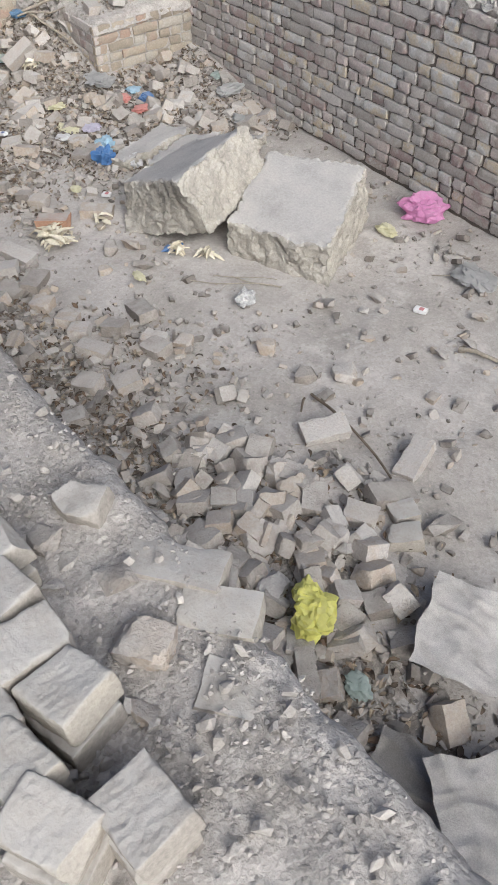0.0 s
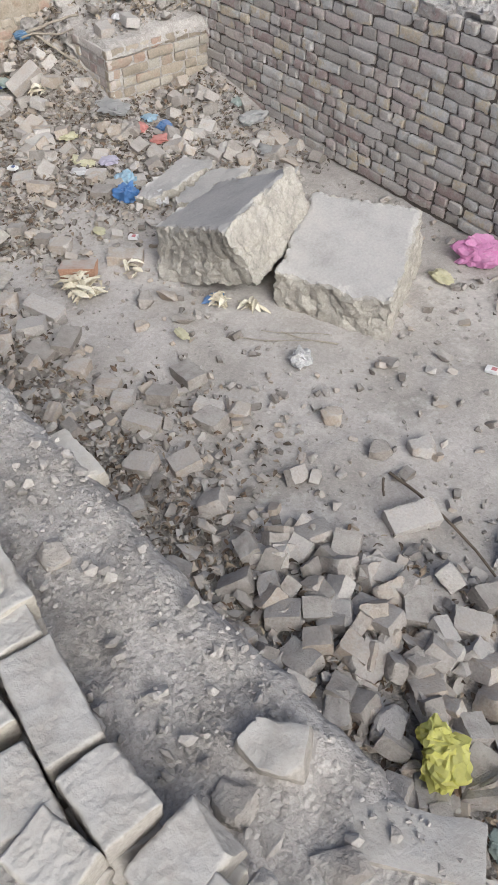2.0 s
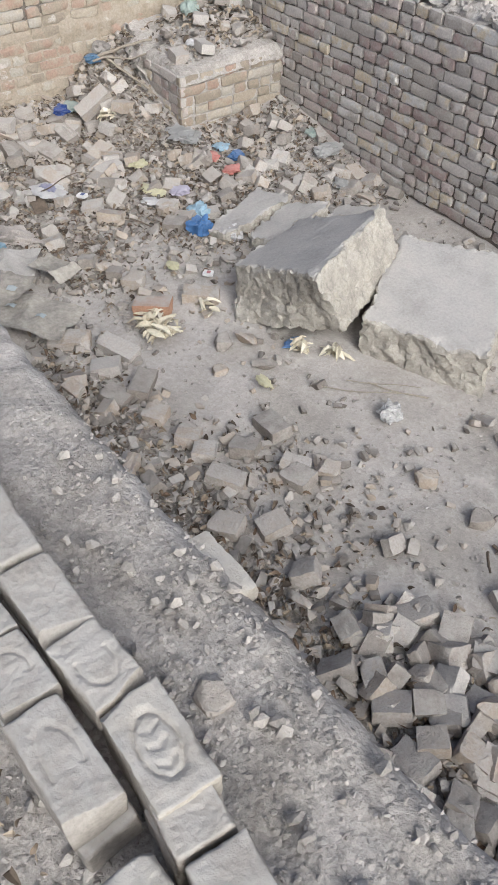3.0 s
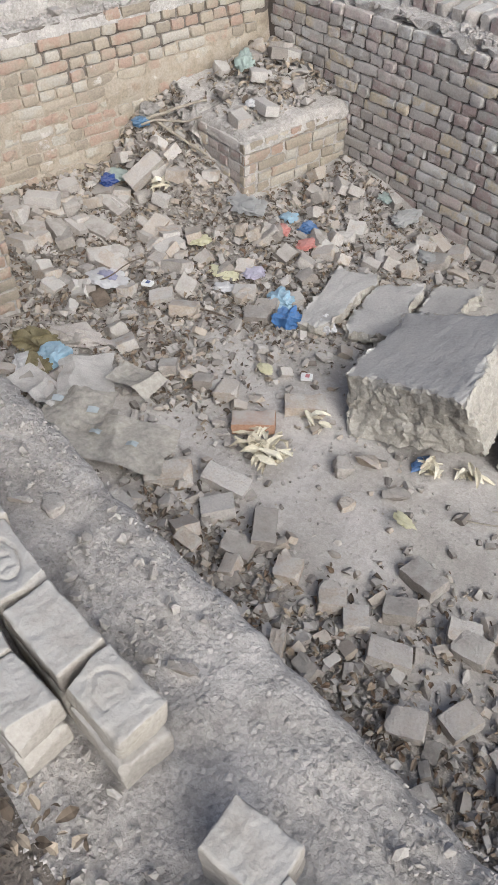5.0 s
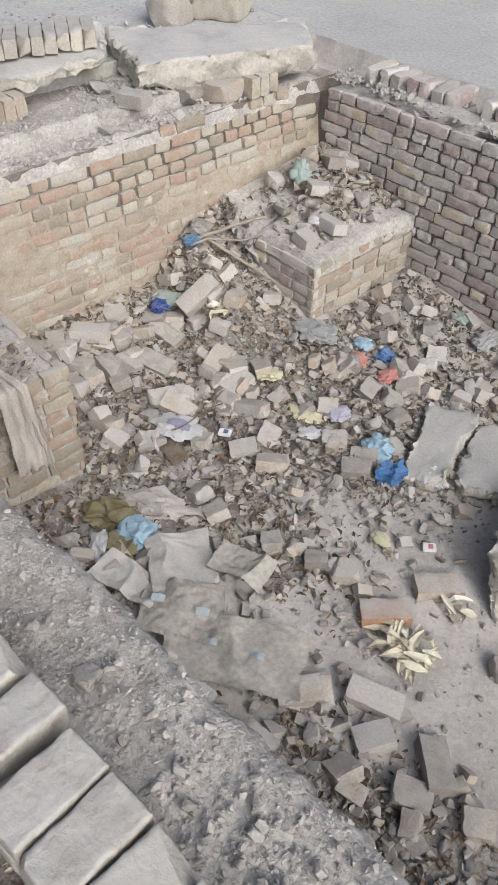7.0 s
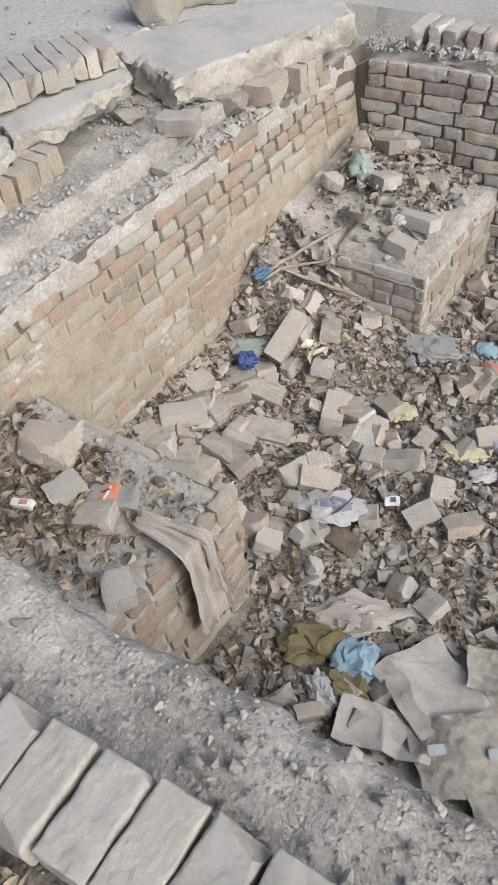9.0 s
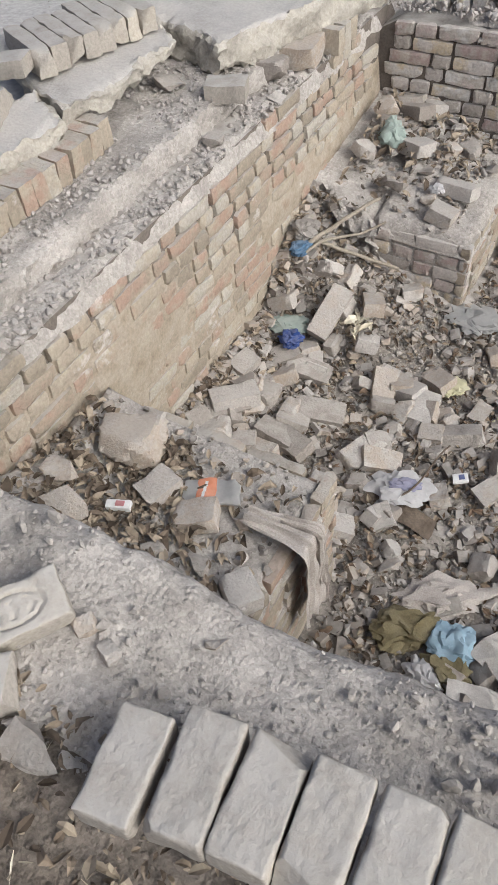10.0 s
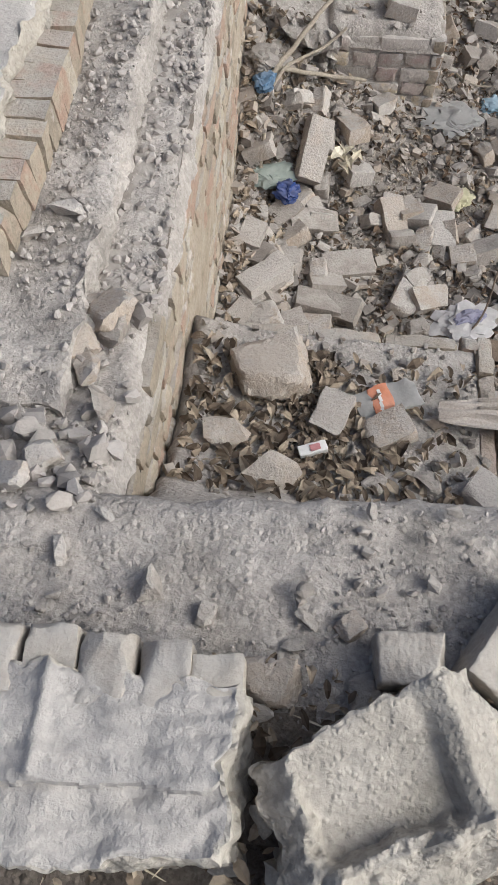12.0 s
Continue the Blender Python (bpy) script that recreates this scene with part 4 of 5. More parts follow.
for kind, x, y, yaw, length, z in (("brick", -0.14, 2.96, 20, 0.18, 1.21), ("stone", -0.42, 2.92, 30, 0.18, 1.21), ("brick", -0.76, 2.34, 20, 0.19, 1.46), ("stone", -0.25, 1.54, 20, 0.12, 1.205),
                                   ("stone", -0.32, 1.46, 60, 0.10, 1.205), ("stone", -0.08, 2.72, 10, 0.09, 1.12), ("stone", -0.10, 2.50, 10, 0.08, 1.10), ("stone", -0.02, 3.2, 50, 0.12, 1.10), ("stone", -0.14, 3.35, 10, 0.16, 1.14),
                                   ("brick", -1.55, 2.2, 60, 0.2, 1.14), ("stone", -0.30, 1.15, 10, 0.12, 1.12), ("stone", -0.25, 0.95, 70, 0.15, 1.08), ("stone", -0.10, 1.0, 70, 0.1, 1.08)):
    lay(kind, x, y, yaw, length, 6, z=z, pale=True, group="rubble on the wall tops")
block_far = tagged(part("masonry_chunk", block((0.34, 0.46, 0.27), 401, (14, 18, 12), 0.012, 3), CLEAN), "upright chunk of pale brick masonry on the yard", "rubble")
block_far.matrix_world = pose(-1.00, 4.42, 1.42, 0, 0, 30)
block_mid = tagged(part("masonry_chunk", block((0.26, 0.25, 0.24), 404, (12, 12, 12), 0.012, 7), CLEAN), "broken chunk of pale brick masonry on the yard", "rubble")
block_mid.matrix_world = pose(-1.06, 3.95, 1.39, 0, 0, 20)
for k in range(3):
    ob = new("brick", block((0.2, 0.07, 0.12), 410 + k, (7, 4, 5), 0.004, 1))
    ob.data.materials.append(WALL_B)
    ob.matrix_world = pose(-0.05, 3.74 + 0.08 * k, 1.18, 0, 0, rng.uniform(-6, 6))
    tagged(ob, "yellow brick set on edge along the wall top", "brick", "bricks on edge")
wide = tagged(part("brick", block((0.22, 0.26, 0.11), 415, (8, 8, 5), 0.008, 2), LOOSE), "square grey paving brick on the wall top", "brick")
wide.matrix_world = pose(-0.12, 3.60, 1.17, 0, 0, 8)
junction = random.Random(91)
for _ in range(34):
    x, y = junction.uniform(-0.62, -0.06), 0.74 + 0.62 * junction.random() ** 1.3
    lay("stone", x, y, junction.uniform(0, 360), junction.uniform(0.05, 0.13), 25, z=1.12 + 0.20 * math.exp(-max(0, y - 0.72) / 0.22), pale=True, group="rubble where the walls meet")
# ---- on top of the north wall ----
for k in range(22):
    ob = new("brick", block((0.075, 0.22, 0.12), 430 + k % 6, (4, 7, 5), 0.006, 2))
    ob.data.materials.append(WALL_A)
    ob.matrix_world = pose(0.28 + 0.105 * k + (0.15 if k > 6 else 0), 4.66 + 0.02 * n3(k, 0, 0, 0.9), 1.135 + 0.01 * n3(k, 3, 0, 1.7), rng.uniform(-8, 8), rng.uniform(-10, 10), rng.uniform(-8, 8))
    tagged(ob, "grey-brown brick set on edge along the wall top", "brick", "bricks on edge of the north wall")
tagged(new("mortar_bed", warped([(0.5, 4.40, 1.10), (0.5, 4.60, 1.12), (5.5, 4.60, 1.12), (5.5, 4.40, 1.09)], (0, 0, -0.06), (8, 120, 2), 0.03, 31, 1.0, (BANK, BANK))), "crumbled mortar on the wall top", "mortar")

# ---- litter ----
def bag(x, y, size, surface, label, z=None, yaw=0.0, seed=1, rough=0.35, name="plastic_bag", category="plastic bag"):
    ob = part(name, crumpled(size, seed, min(rough, 0.45)), surface)
    base = rest_z(x, y) if z is None else z
    ob.matrix_world = pose(x, y, base + 0.28 * size[2] * 0.5 + 0.02 + 0.1 * size[2], 0, 0, yaw)
    return tagged(ob, label, category)


def pair(a, b, surface):
    for ob in (b,):
        ob.name = "knot"
        world_place = ob.matrix_world.copy()
        ob.parent = a
        ob.matrix_parent_inverse = a.matrix_world.inverted()
        ob.matrix_world = world_place
        for key in ("label", "category"):
            if key in ob:
                del ob[key]


yellow = bag(6.06, 1.62, (0.14, 0.15, 0.16), YELLOW_BAG, "crumpled bright yellow plastic bag in the rubble", z=0.0, seed=3, rough=0.42)
pair(yellow, bag(5.99, 1.66, (0.11, 0.10, 0.12), YELLOW_BAG, "", z=0.04, seed=5, rough=0.42), YELLOW_BAG)
bag(4.02, 4.19, (0.25, 0.17, 0.18), PINK_BAG, "crumpled bright pink plastic bag on the dirt", yaw=50, seed=7, rough=0.45)
blue = bag(2.08, 2.84, (0.09, 0.14, 0.15), BLUE_BAG, "torn bright blue plastic bag among bricks", yaw=-30, seed=8, rough=0.5)
bag(1.90, 2.95, (0.15, 0.16, 0.11), PALE_BLUE, "torn pale blue plastic bag among bricks", yaw=20, seed=9, rough=0.5)
bag(2.24, 3.00, (0.12, 0.11, 0.10), WHITE_BAG, "crumpled white plastic bag beside the plate", seed=10)
bag(1.51, 1.62, (0.15, 0.18, 0.12), PALE_BLUE, "crumpled pale blue plastic bag in the leaves", seed=11, yaw=30)
bag(1.47, 1.44, (0.10, 0.15, 0.09), WHITE_BAG, "crumpled white plastic bag in the leaves", seed=12, yaw=60)
bag(1.40, 3.60, (0.11, 0.11, 0.07), BLUE_BAG, "crushed blue and white packet in the rubble", seed=13)
bag(1.36, 3.63, (0.07, 0.07, 0.06), WHITE_BAG, "crushed white packet in the rubble", z=-0.07, seed=14)
bag(1.25, 3.56, (0.12, 0.10, 0.05), PALE_BLUE, "pale blue plastic scrap in the rubble", seed=15)
bag(1.33, 3.43, (0.11, 0.09, 0.06), RED_FILM, "crumpled orange-red wrapper in the rubble", seed=16)
bag(1.53, 3.47, (0.10, 0.13, 0.06), RED_FILM, "crumpled pale red wrapper in the rubble", seed=17)
bag(1.02, 3.38, (0.24, 0.18, 0.07), CLEAR_BAG, "crumpled clear plastic film on the rubble", seed=18, rough=0.5)
bag(1.72, 4.20, (0.11, 0.2, 0.09), CLEAR_BAG, "crumpled clear plastic film by the wall", seed=19, rough=0.5)
bag(1.50, 4.24, (0.13, 0.1, 0.05), GREEN_FILM, "dusty green plastic scrap by the wall", seed=20)
bag(1.42, 2.87, (0.20, 0.12, 0.04), YELLOW_FILM, "pale yellow plastic wrapper on the rubble", seed=21, yaw=20)
bag(1.55, 3.00, (0.14, 0.13, 0.05), LILAC, "pale lilac plastic wrapper on the rubble", seed=22)
bag(1.56, 2.77, (0.14, 0.08, 0.04), WHITE_BAG, "white wrapper on the rubble", seed=23, yaw=40)
bag(1.06, 2.95, (0.10, 0.12, 0.05), YELLOW_FILM, "pale yellow scrap on the rubble", seed=24)
bag(0.26, 2.75, (0.10, 0.10, 0.08), DEEP_BLUE, "crumpled deep blue wrapper among bricks", z=0.10, seed=25, rough=0.5)
bag(0.19, 2.86, (0.17, 0.13, 0.05), GREEN_FILM, "pale green plastic bag by the wall", z=0.09, seed=26, rough=0.45)
bag(0.12, 3.14, (0.09, 0.12, 0.08), DULL_BLUE, "blue plastic bag at the foot of the wall", z=0.36, seed=27)
bag(0.11, 3.22, (0.12, 0.12, 0.12), SACK_DARK, "dark cloth bundle at the foot of the wall", z=0.40, seed=28, name="rag_ball", category="cloth")
bag(0.27, 3.95, (0.13, 0.11, 0.15), GREEN_FILM, "pale green plastic bag on the pier's rubble", z=0.60, seed=29)
bag(0.62, 3.72, (0.07, 0.06, 0.05), WHITE_BAG, "small white scrap on the pier's rubble", z=0.5, seed=30)
bag(4.07, 2.71, (0.11, 0.11, 0.08), FOIL, "crumpled foil ball on the dirt", seed=31, rough=0.55, name="foil_ball", category="foil")
bag(4.75, 3.90, (0.24, 0.17, 0.07), CLEAR_BAG, "crumpled clear plastic bag on the dirt", seed=32, rough=0.6)
bag(4.02, 3.86, (0.14, 0.09, 0.06), YELLOW_FILM, "yellow husk scrap beside the slab", seed=33, name="wrapper", category="wrapper")
bag(3.33, 2.66, (0.06, 0.12, 0.04), BLUE_BAG, "small blue scrap under the slab", seed=34, name="wrapper", category="wrapper")
bag(2.31, 2.49, (0.10, 0.06, 0.03), YELLOW_FILM, "yellowed leaf scrap on the dirt", seed=35, name="wrapper", category="wrapper")
bag(6.33, 1.62, (0.10, 0.08, 0.05), GREEN_FILM, "dull green plastic scrap in the rubble", seed=36, name="wrapper", category="wrapper")
bag(2.10, 4.05, (0.16, 0.1, 0.05), CLEAR_BAG, "dusty clear film by the wall", seed=37, rough=0.5)
bag(3.55, 2.30, (0.10, 0.05, 0.03), YELLOW_FILM, "pale packet in the rubble", z=-0.1, seed=38, name="wrapper", category="wrapper")


def packet(x, y, z, yaw, w, d, h, surface, print_surface, label, tilt=(4, -3)):
    ob = part("packet", block((w, d, h), int(w * 1000 + x * 100), (8, 6, 2), 0.002, 0, 0.6), surface)
    ob.matrix_world = pose(x, y, z, tilt[0], tilt[1], yaw)
    band = part("print", block((w * 0.36, d * 0.55, 0.003), 5, (4, 4, 1), 0.0006, 0), print_surface, ob, "printed bars")
    band.location = (w * 0.08, 0, h / 2 + 0.001)
    return tagged(ob, label, "packet")


packet(4.77, 3.44, -0.13, 20, 0.08, 0.045, 0.02, INK_WHITE, INK_RED, "white cigarette packet with red print on the dirt")
packet(2.50, 2.63, -0.095, 40, 0.065, 0.045, 0.02, INK_WHITE, INK_RED, "white and red packet on the dirt")
packet(0.43, 1.18, 0.72, 20, 0.085, 0.035, 0.022, INK_WHITE, INK_RED, "white carton with a pink band on the litter")
packet(1.28, 2.39, -0.02, 30, 0.07, 0.045, 0.02, INK_WHITE, DEEP_BLUE, "small white and blue packet on the rubble")
label_bag = tagged(part("packet", block((0.20, 0.10, 0.016), 611, (16, 8, 6), 0.006, 1, 0.9), CLEAR_BAG), "flattened clear plastic packet with an orange label", "packet")
label_bag.matrix_world = pose(0.65, 1.40, stub_z(0.65, 1.40) + 0.04, 4, -3, 24)
wrap = part("label", block((0.07, 0.104, 0.02), 612, (8, 8, 4), 0.004, 0, 0.9), ORANGE, label_bag, "orange label with white bars")
wrap.location = (-0.02, 0, 0.002)
for k in range(4):
    bar = part("print", block((0.010, 0.02, 0.003), 613, (2, 2, 1), 0.0003, 0), INK_WHITE, wrap)
    bar.location = (-0.012 + 0.004 * k, -0.036 + 0.021 * k, 0.0105)
bagprint = bag(1.07, 2.23, (0.22, 0.17, 0.05), WHITE_BAG, "flattened pale plastic bag with blue print", z=rest_z(1.07, 2.23) + 0.03, yaw=20, seed=41, rough=0.4)
print_patch = part("print", crumpled((0.12, 0.06, 0.05), 42, 0.35), INK_BLUE, bagprint, "smeared blue print")
print_patch.location = (0.01, 0.0, 0.022)
bag(1.33, 1.60, (0.22, 0.17, 0.12), OLIVE, "olive cloth crumpled in the leaves", yaw=40, seed=55, rough=0.45, name="cloth", category="cloth")
bag(1.53, 1.50, (0.17, 0.13, 0.09), OLIVE, "olive cloth scrap in the leaves", yaw=10, seed=56, rough=0.45, name="cloth", category="cloth")
bag(1.42, 1.82, (0.30, 0.15, 0.07), FABRIC, "pale dusty rag on the rubble", yaw=30, seed=57, rough=0.45, name="rag", category="rag")
for n, (x, y, w, d, yaw, amp, surface, label, name) in enumerate((
        (2.32, 1.52, 0.60, 0.34, 35, 0.028, PAPER, "torn dusty cement-paper sack lying flat", "paper_sack"), (2.02, 1.48, 0.36, 0.28, 40, 0.06, PAPER, "crumpled dusty cement-paper sack", "paper_sack"),
        (1.80, 1.66, 0.30, 0.34, 60, 0.03, SACK, "grey board leaning on the litter", "cardboard"), (2.02, 1.84, 0.28, 0.18, 20, 0.06, PAPER, "curled torn paper standing up", "paper_sack"),
        (1.74, 1.42, 0.36, 0.18, 15, 0.045, SACK, "grey crumpled woven sack at the foot of the wall", "sack"), (6.45, 2.06, 0.38, 0.42, 30, 0.05, SACK, "grey woven sack draped over bricks", "sack"), (6.99, 1.63, 0.40, 0.50, 60, 0.05, SACK, "stuffed grey woven sack on the rubble", "sack"),
        (6.72, 1.52, 0.36, 0.30, 20, 0.07, SACK_DARK, "dark grey fabric bundled in the pit", "sack"), (1.10, 2.12, 0.34, 0.10, -10, 0.03, WOOD, "brown bark strip on the rubble", "bark"),
        (0.62, 1.03, 0.22, 0.14, -10, 0.03, SACK_DARK, "dusty rag half buried in the bank", "rag"))):
    lifts = {0: 0.075, 1: 0.085, 2: 0.075, 3: 0.10, 4: 0.06, 5: 0.12, 6: 0.17, 7: 0.06, 9: 0.01}.get(n, 0.04)
    sheet = tagged(part(name, draped(w, d, x, y, yaw, amp, 50 + n, lifts, 60, crumple=4.2 if n in (5, 6, 7) else 5.5), surface), label, name.split("_")[-1])
    if n < 2:
        for q in (-1, 1):
            part("print", draped(0.06, 0.035, x + 0.09 * q, y + 0.05 * q, yaw, amp, 50 + n, lifts + 0.01, 8, crumple=5.5), INK_FADED, sheet, "faded blue print")


def cloth_strip(y0, y1, wide0, wide1, low, start, seed):
    """A strip of cloth from the pier's top over its edge and down its face."""
    bm = bmesh.new()
    grid = []
    top = 1.035 - start
    total = top + 0.66 - low
    for i in range(25):
        row = []
        for j in range(49):
            u, v = i / 24, j / 48
            run = v * total
            bend = min(1.0, max(0.0, (run - top + 0.03) / 0.06))
            x = start + run if run < top else 1.035
            z = 0.665 if run < top else 0.665 - (run - top)
            gather = 0.45 + 0.55 * min(1.0, v / 0.35)
            fold = 0.007 * math.sin(u * 15 + seed) + 0.005 * math.sin(u * 31 + 4 * v) + 0.012 * n3(u * 2, v * 3, seed, 2)
            y = y0 + (y1 - y0) * v + (u - 0.5) * (wide0 + (wide1 - wide0) * v) * gather + 0.01 * n3(v * 4, u, seed, 2)
            z += fold * (1 - bend) + 0.012 - (0.03 * n3(u * 3, 0, seed, 2) if j == 48 else 0)
            x += (fold + 0.012) * bend
            row.append(bm.verts.new((x, y, z)))
        grid.append(row)
    for i in range(24):
        for j in range(48):
            bm.faces.new((grid[i][j], grid[i + 1][j], grid[i + 1][j + 1], grid[i][j + 1]))
    return bm


rag = part("rag", cloth_strip(1.36, 1.385, 0.15, 0.15, 0.17, 0.80, 1.0), FABRIC)
soft(rag.data, 60)
tagged(rag, "pale dusty rag hanging over the pier's edge", "rag")
tail = part("tail", cloth_strip(1.40, 1.475, 0.07, 0.05, 0.14, 0.92, 3.0), FABRIC, rag, "torn tail of cloth")
soft(tail.data, 60)
# sticks and canes
for a, b, r, surface, label, bend in (((4.95, 2.50, -0.12), (5.64, 2.41, -0.08), 0.008, WOOD, "thin dark stick across the rubble", 0.03), ((4.97, 2.44, -0.1), (5.06, 2.35, -0.07), 0.007, WOOD, "thin dark stick in the rubble", 0.0),
                                      ((0.10, 3.17, 0.43), (0.57, 3.365, 0.25), 0.012, CANE, "long dry cane lying across the bricks to the pier", 0.01), ((0.13, 3.14, 0.41), (0.38, 3.52, 0.53), 0.013, CANE, "dry cane leaning on the pier's edge", 0.02),
                                      ((0.16, 3.12, 0.40), (0.46, 3.42, 0.47), 0.009, CANE, "dry split cane leaning on the pier", -0.03), ((0.13, 2.88, 0.10), (0.13, 2.97, 0.26), 0.012, CANE, "short dry cane by the wall", 0.0),
                                      ((3.70, 2.56, -0.13), (4.10, 2.96, -0.13), 0.004, CANE, "dry straw stalk on the dirt", 0.02), ((3.82, 2.78, -0.13), (4.10, 2.95, -0.13), 0.004, CANE, "dry straw stalk on the dirt", -0.01),
                                      ((3.74, 2.70, -0.13), (4.02, 2.98, -0.13), 0.003, CANE, "dry straw stalk on the dirt", 0.01), ((5.14, 3.36, -0.13), (5.45, 3.46, -0.12), 0.014, CANE, "pale stick on the dirt", 0.01),
                                      ((1.6, 2.5, -0.08), (2.0, 2.62, -0.08), 0.006, WOOD, "thin twig on the silt", 0.03), ((1.06, 2.15, -0.02), (1.20, 2.45, 0.10), 0.005, WOOD, "thin twig over the bag", 0.03),
                                      ((4.55, 3.75, -0.14), (4.70, 3.95, -0.14), 0.003, CANE, "dry straw stalk on the dirt", 0.01)):
    tagged(stick("stick" if surface is WOOD else "cane", a, b, r, r * 0.7, surface, bend, seed=a[0]), label, "stick")


def wire_ring():
    pts = [(1.19 + 0.17 * math.cos(t) * (1 + 0.12 * math.sin(3 * t)), 3.80 + 0.10 * math.sin(t), floor_z(1.19, 3.8) + 0.035 + 0.015 * math.sin(2 * t + 1)) for t in (0.35 * k for k in range(17))]
    bm = bmesh.new()
    rings = []
    for p, q in zip(pts, pts[1:] + pts[-1:]):
        along = (Vector(q) - Vector(p)).normalized() if q != p else Vector((1, 0, 0))
        s1 = along.cross(Vector((0, 0, 1))).normalized()
        rings.append([bm.verts.new(Vector(p) + (s1 * math.cos(t) + Vector((0, 0, 1)) * math.sin(t)) * 0.006) for t in (0, 1.26, 2.51, 3.77, 5.03)])
    for lo, hi in zip(rings, rings[1:]):
        for k in range(5):
            bm.faces.new((lo[k], lo[(k + 1) % 5], hi[(k + 1) % 5], hi[k]))
    return tagged(part("wire", bm, CANE), "pale coiled strip of cane on the dirt", "wire")


wire_ring()


def leaf_mesh(seed, curl=0.25):
    """A curled dry leaf, a metre long, of a few faces."""
    r = random.Random(seed)
    bm = bmesh.new()
    rows = []
    for k in range(4):
        f = k / 3
        half = 0.26 * math.sin(math.pi * (0.1 + 0.85 * f)) * r.uniform(0.8, 1.2)
        z = curl * math.sin(math.pi * f) * r.uniform(0.6, 1.3)
        rows.append([bm.verts.new((f - 0.5, half, z + 0.14)), bm.verts.new((f - 0.5, 0, z)), bm.verts.new((f - 0.5, -half, z + 0.16 * r.random()))])
    for lo, hi in zip(rows, rows[1:]):
        for k in range(2):
            bm.faces.new((lo[k], hi[k], hi[k + 1], lo[k + 1]))
    me = bpy.data.meshes.new("leaf")
    bm.to_mesh(me)
    bm.free()
    return me


LEAVES = [leaf_mesh(k, 0.1 + 0.06 * k) for k in range(6)]


def husk(x, y, count, size, label):
    rows = []
    for k in range(count):
        a = rng.uniform(0, 6.28)
        d = rng.uniform(0, size)
        rows.append(((x + d * math.cos(a), y + 0.7 * d * math.sin(a), rest_z(x, y) + rng.uniform(0.01, 0.05)), Euler((rng.uniform(-0.5, 0.5), rng.uniform(-0.2, 0.35), a + rng.uniform(-1.6, 1.6))), (rng.uniform(0.07, 0.15), rng.uniform(0.05, 0.085), 0.06)))
    return joined("corn_husk", LEAVES, rows, STRAW, label, "husk")


for x, y, n, s, label in ((2.77, 2.10, 60, 0.15, "heap of pale dry corn husk on the dirt"), (3.37, 2.66, 14, 0.07, "pale husk under the slab"), (2.80, 2.45, 7, 0.06, "pale husk scraps on the dirt"),
                          (0.46, 3.02, 16, 0.10, "dry cane leaves on the bricks"), (3.52, 2.80, 10, 0.07, "straw under the slab")):
    husk(x, y, n, s, label)

# ---- scattered rubble, by how thickly it lies ----
def spots(count, low=0.0, seed=5):
    r = random.Random(seed)
    out = []
    while len(out) < count:
        x, y = r.uniform(0.05, 7.4), r.uniform(0.85, 4.32)
        if y < edge_y(x) + 0.02 or (x < 1.0 and y < 1.7) or (x < 0.95 and y > 3.40):
            continue
        if 3.0 < x < 4.2 and 2.75 < y < 3.8 and abs((x - 3.6) + (y - 3.3) * 0.2) < 0.45:
            continue
        if r.random() < density(x, y) - low:
            out.append((x, y))
    return out


heap = random.Random(77)
for _ in range(110):
    x, y = heap.gauss(5.55, 0.36), heap.gauss(1.76, 0.24)
    if y > edge_y(x) + 0.05:
        lay("stone" if heap.random() < 0.6 else "brick", x, y, heap.uniform(0, 360), heap.uniform(0.05, 0.11), 45, up=heap.uniform(0, 0.03), group="broken bricks of the heap")
for x, y in spots(250, 0.3, 21):
    lay("brick" if rng.random() < 0.55 else "stone", x, y, rng.uniform(0, 360), rng.choice((0.06, 0.07, 0.08, 0.09, 0.10, 0.12, 0.14)), 36, group="broken bricks strewn in the pit")

PEBBLES = [block((1.0, 0.72, 0.5), 560 + k, (2, 2, 1), 0.07, 2, 0.4) if k % 3 == 1 else lump(500 + k, 13, 0.8) for k in range(14)]
ROUND = [lump(580 + k, 15, 0.85) for k in range(10)]


def scatter(name, places, sizes, surface, label, category, pool, sink=0.2, lift=0.0, seed=3, thin=(1, 1)):
    r = random.Random(seed)
    rows = []
    for x, y in places:
        s = sizes[0] * (sizes[1] / sizes[0]) ** (r.random() ** 1.35)
        turn = Euler((r.uniform(-0.6, 0.6), r.uniform(-0.6, 0.6), r.uniform(0, 6.28)))
        rows.append(((x, y, rest_z(x, y) + s * sink + lift * r.random()), turn, (s, s * thin[0] * r.uniform(0.7, 1.1), s * thin[1] * r.uniform(0.7, 1.1))))
    return joined(name, pool, rows, surface, label, category)


scatter("rubble", spots(13000, 0.0, 31), (0.014, 0.085), CHIPS, "broken brick and mortar chips strewn over the pit", "rubble", PEBBLES)
scatter("gravel", spots(20000, -0.14, 32), (0.005, 0.022), CRUMBS, "fine mortar gravel over the pit floor", "gravel", PEBBLES[:6])
scatter("dry_leaves", [p for p in spots(9000, 0.12, 33)], (0.018, 0.055), LEAF, "curled dry leaves among the rubble", "leaves", LEAVES, 0.1, 0.03, 7)
r2 = random.Random(44)
foot = [(abs(r2.gauss(0.0, 0.16)) + 0.03, r2.uniform(1.72, 3.47)) for _ in range(1700)]
scatter("foot_rubble", foot[:900], (0.02, 0.085), CHIPS, "broken chips heaped along the wall's foot", "rubble", PEBBLES, 0.25, 0.0, 61)
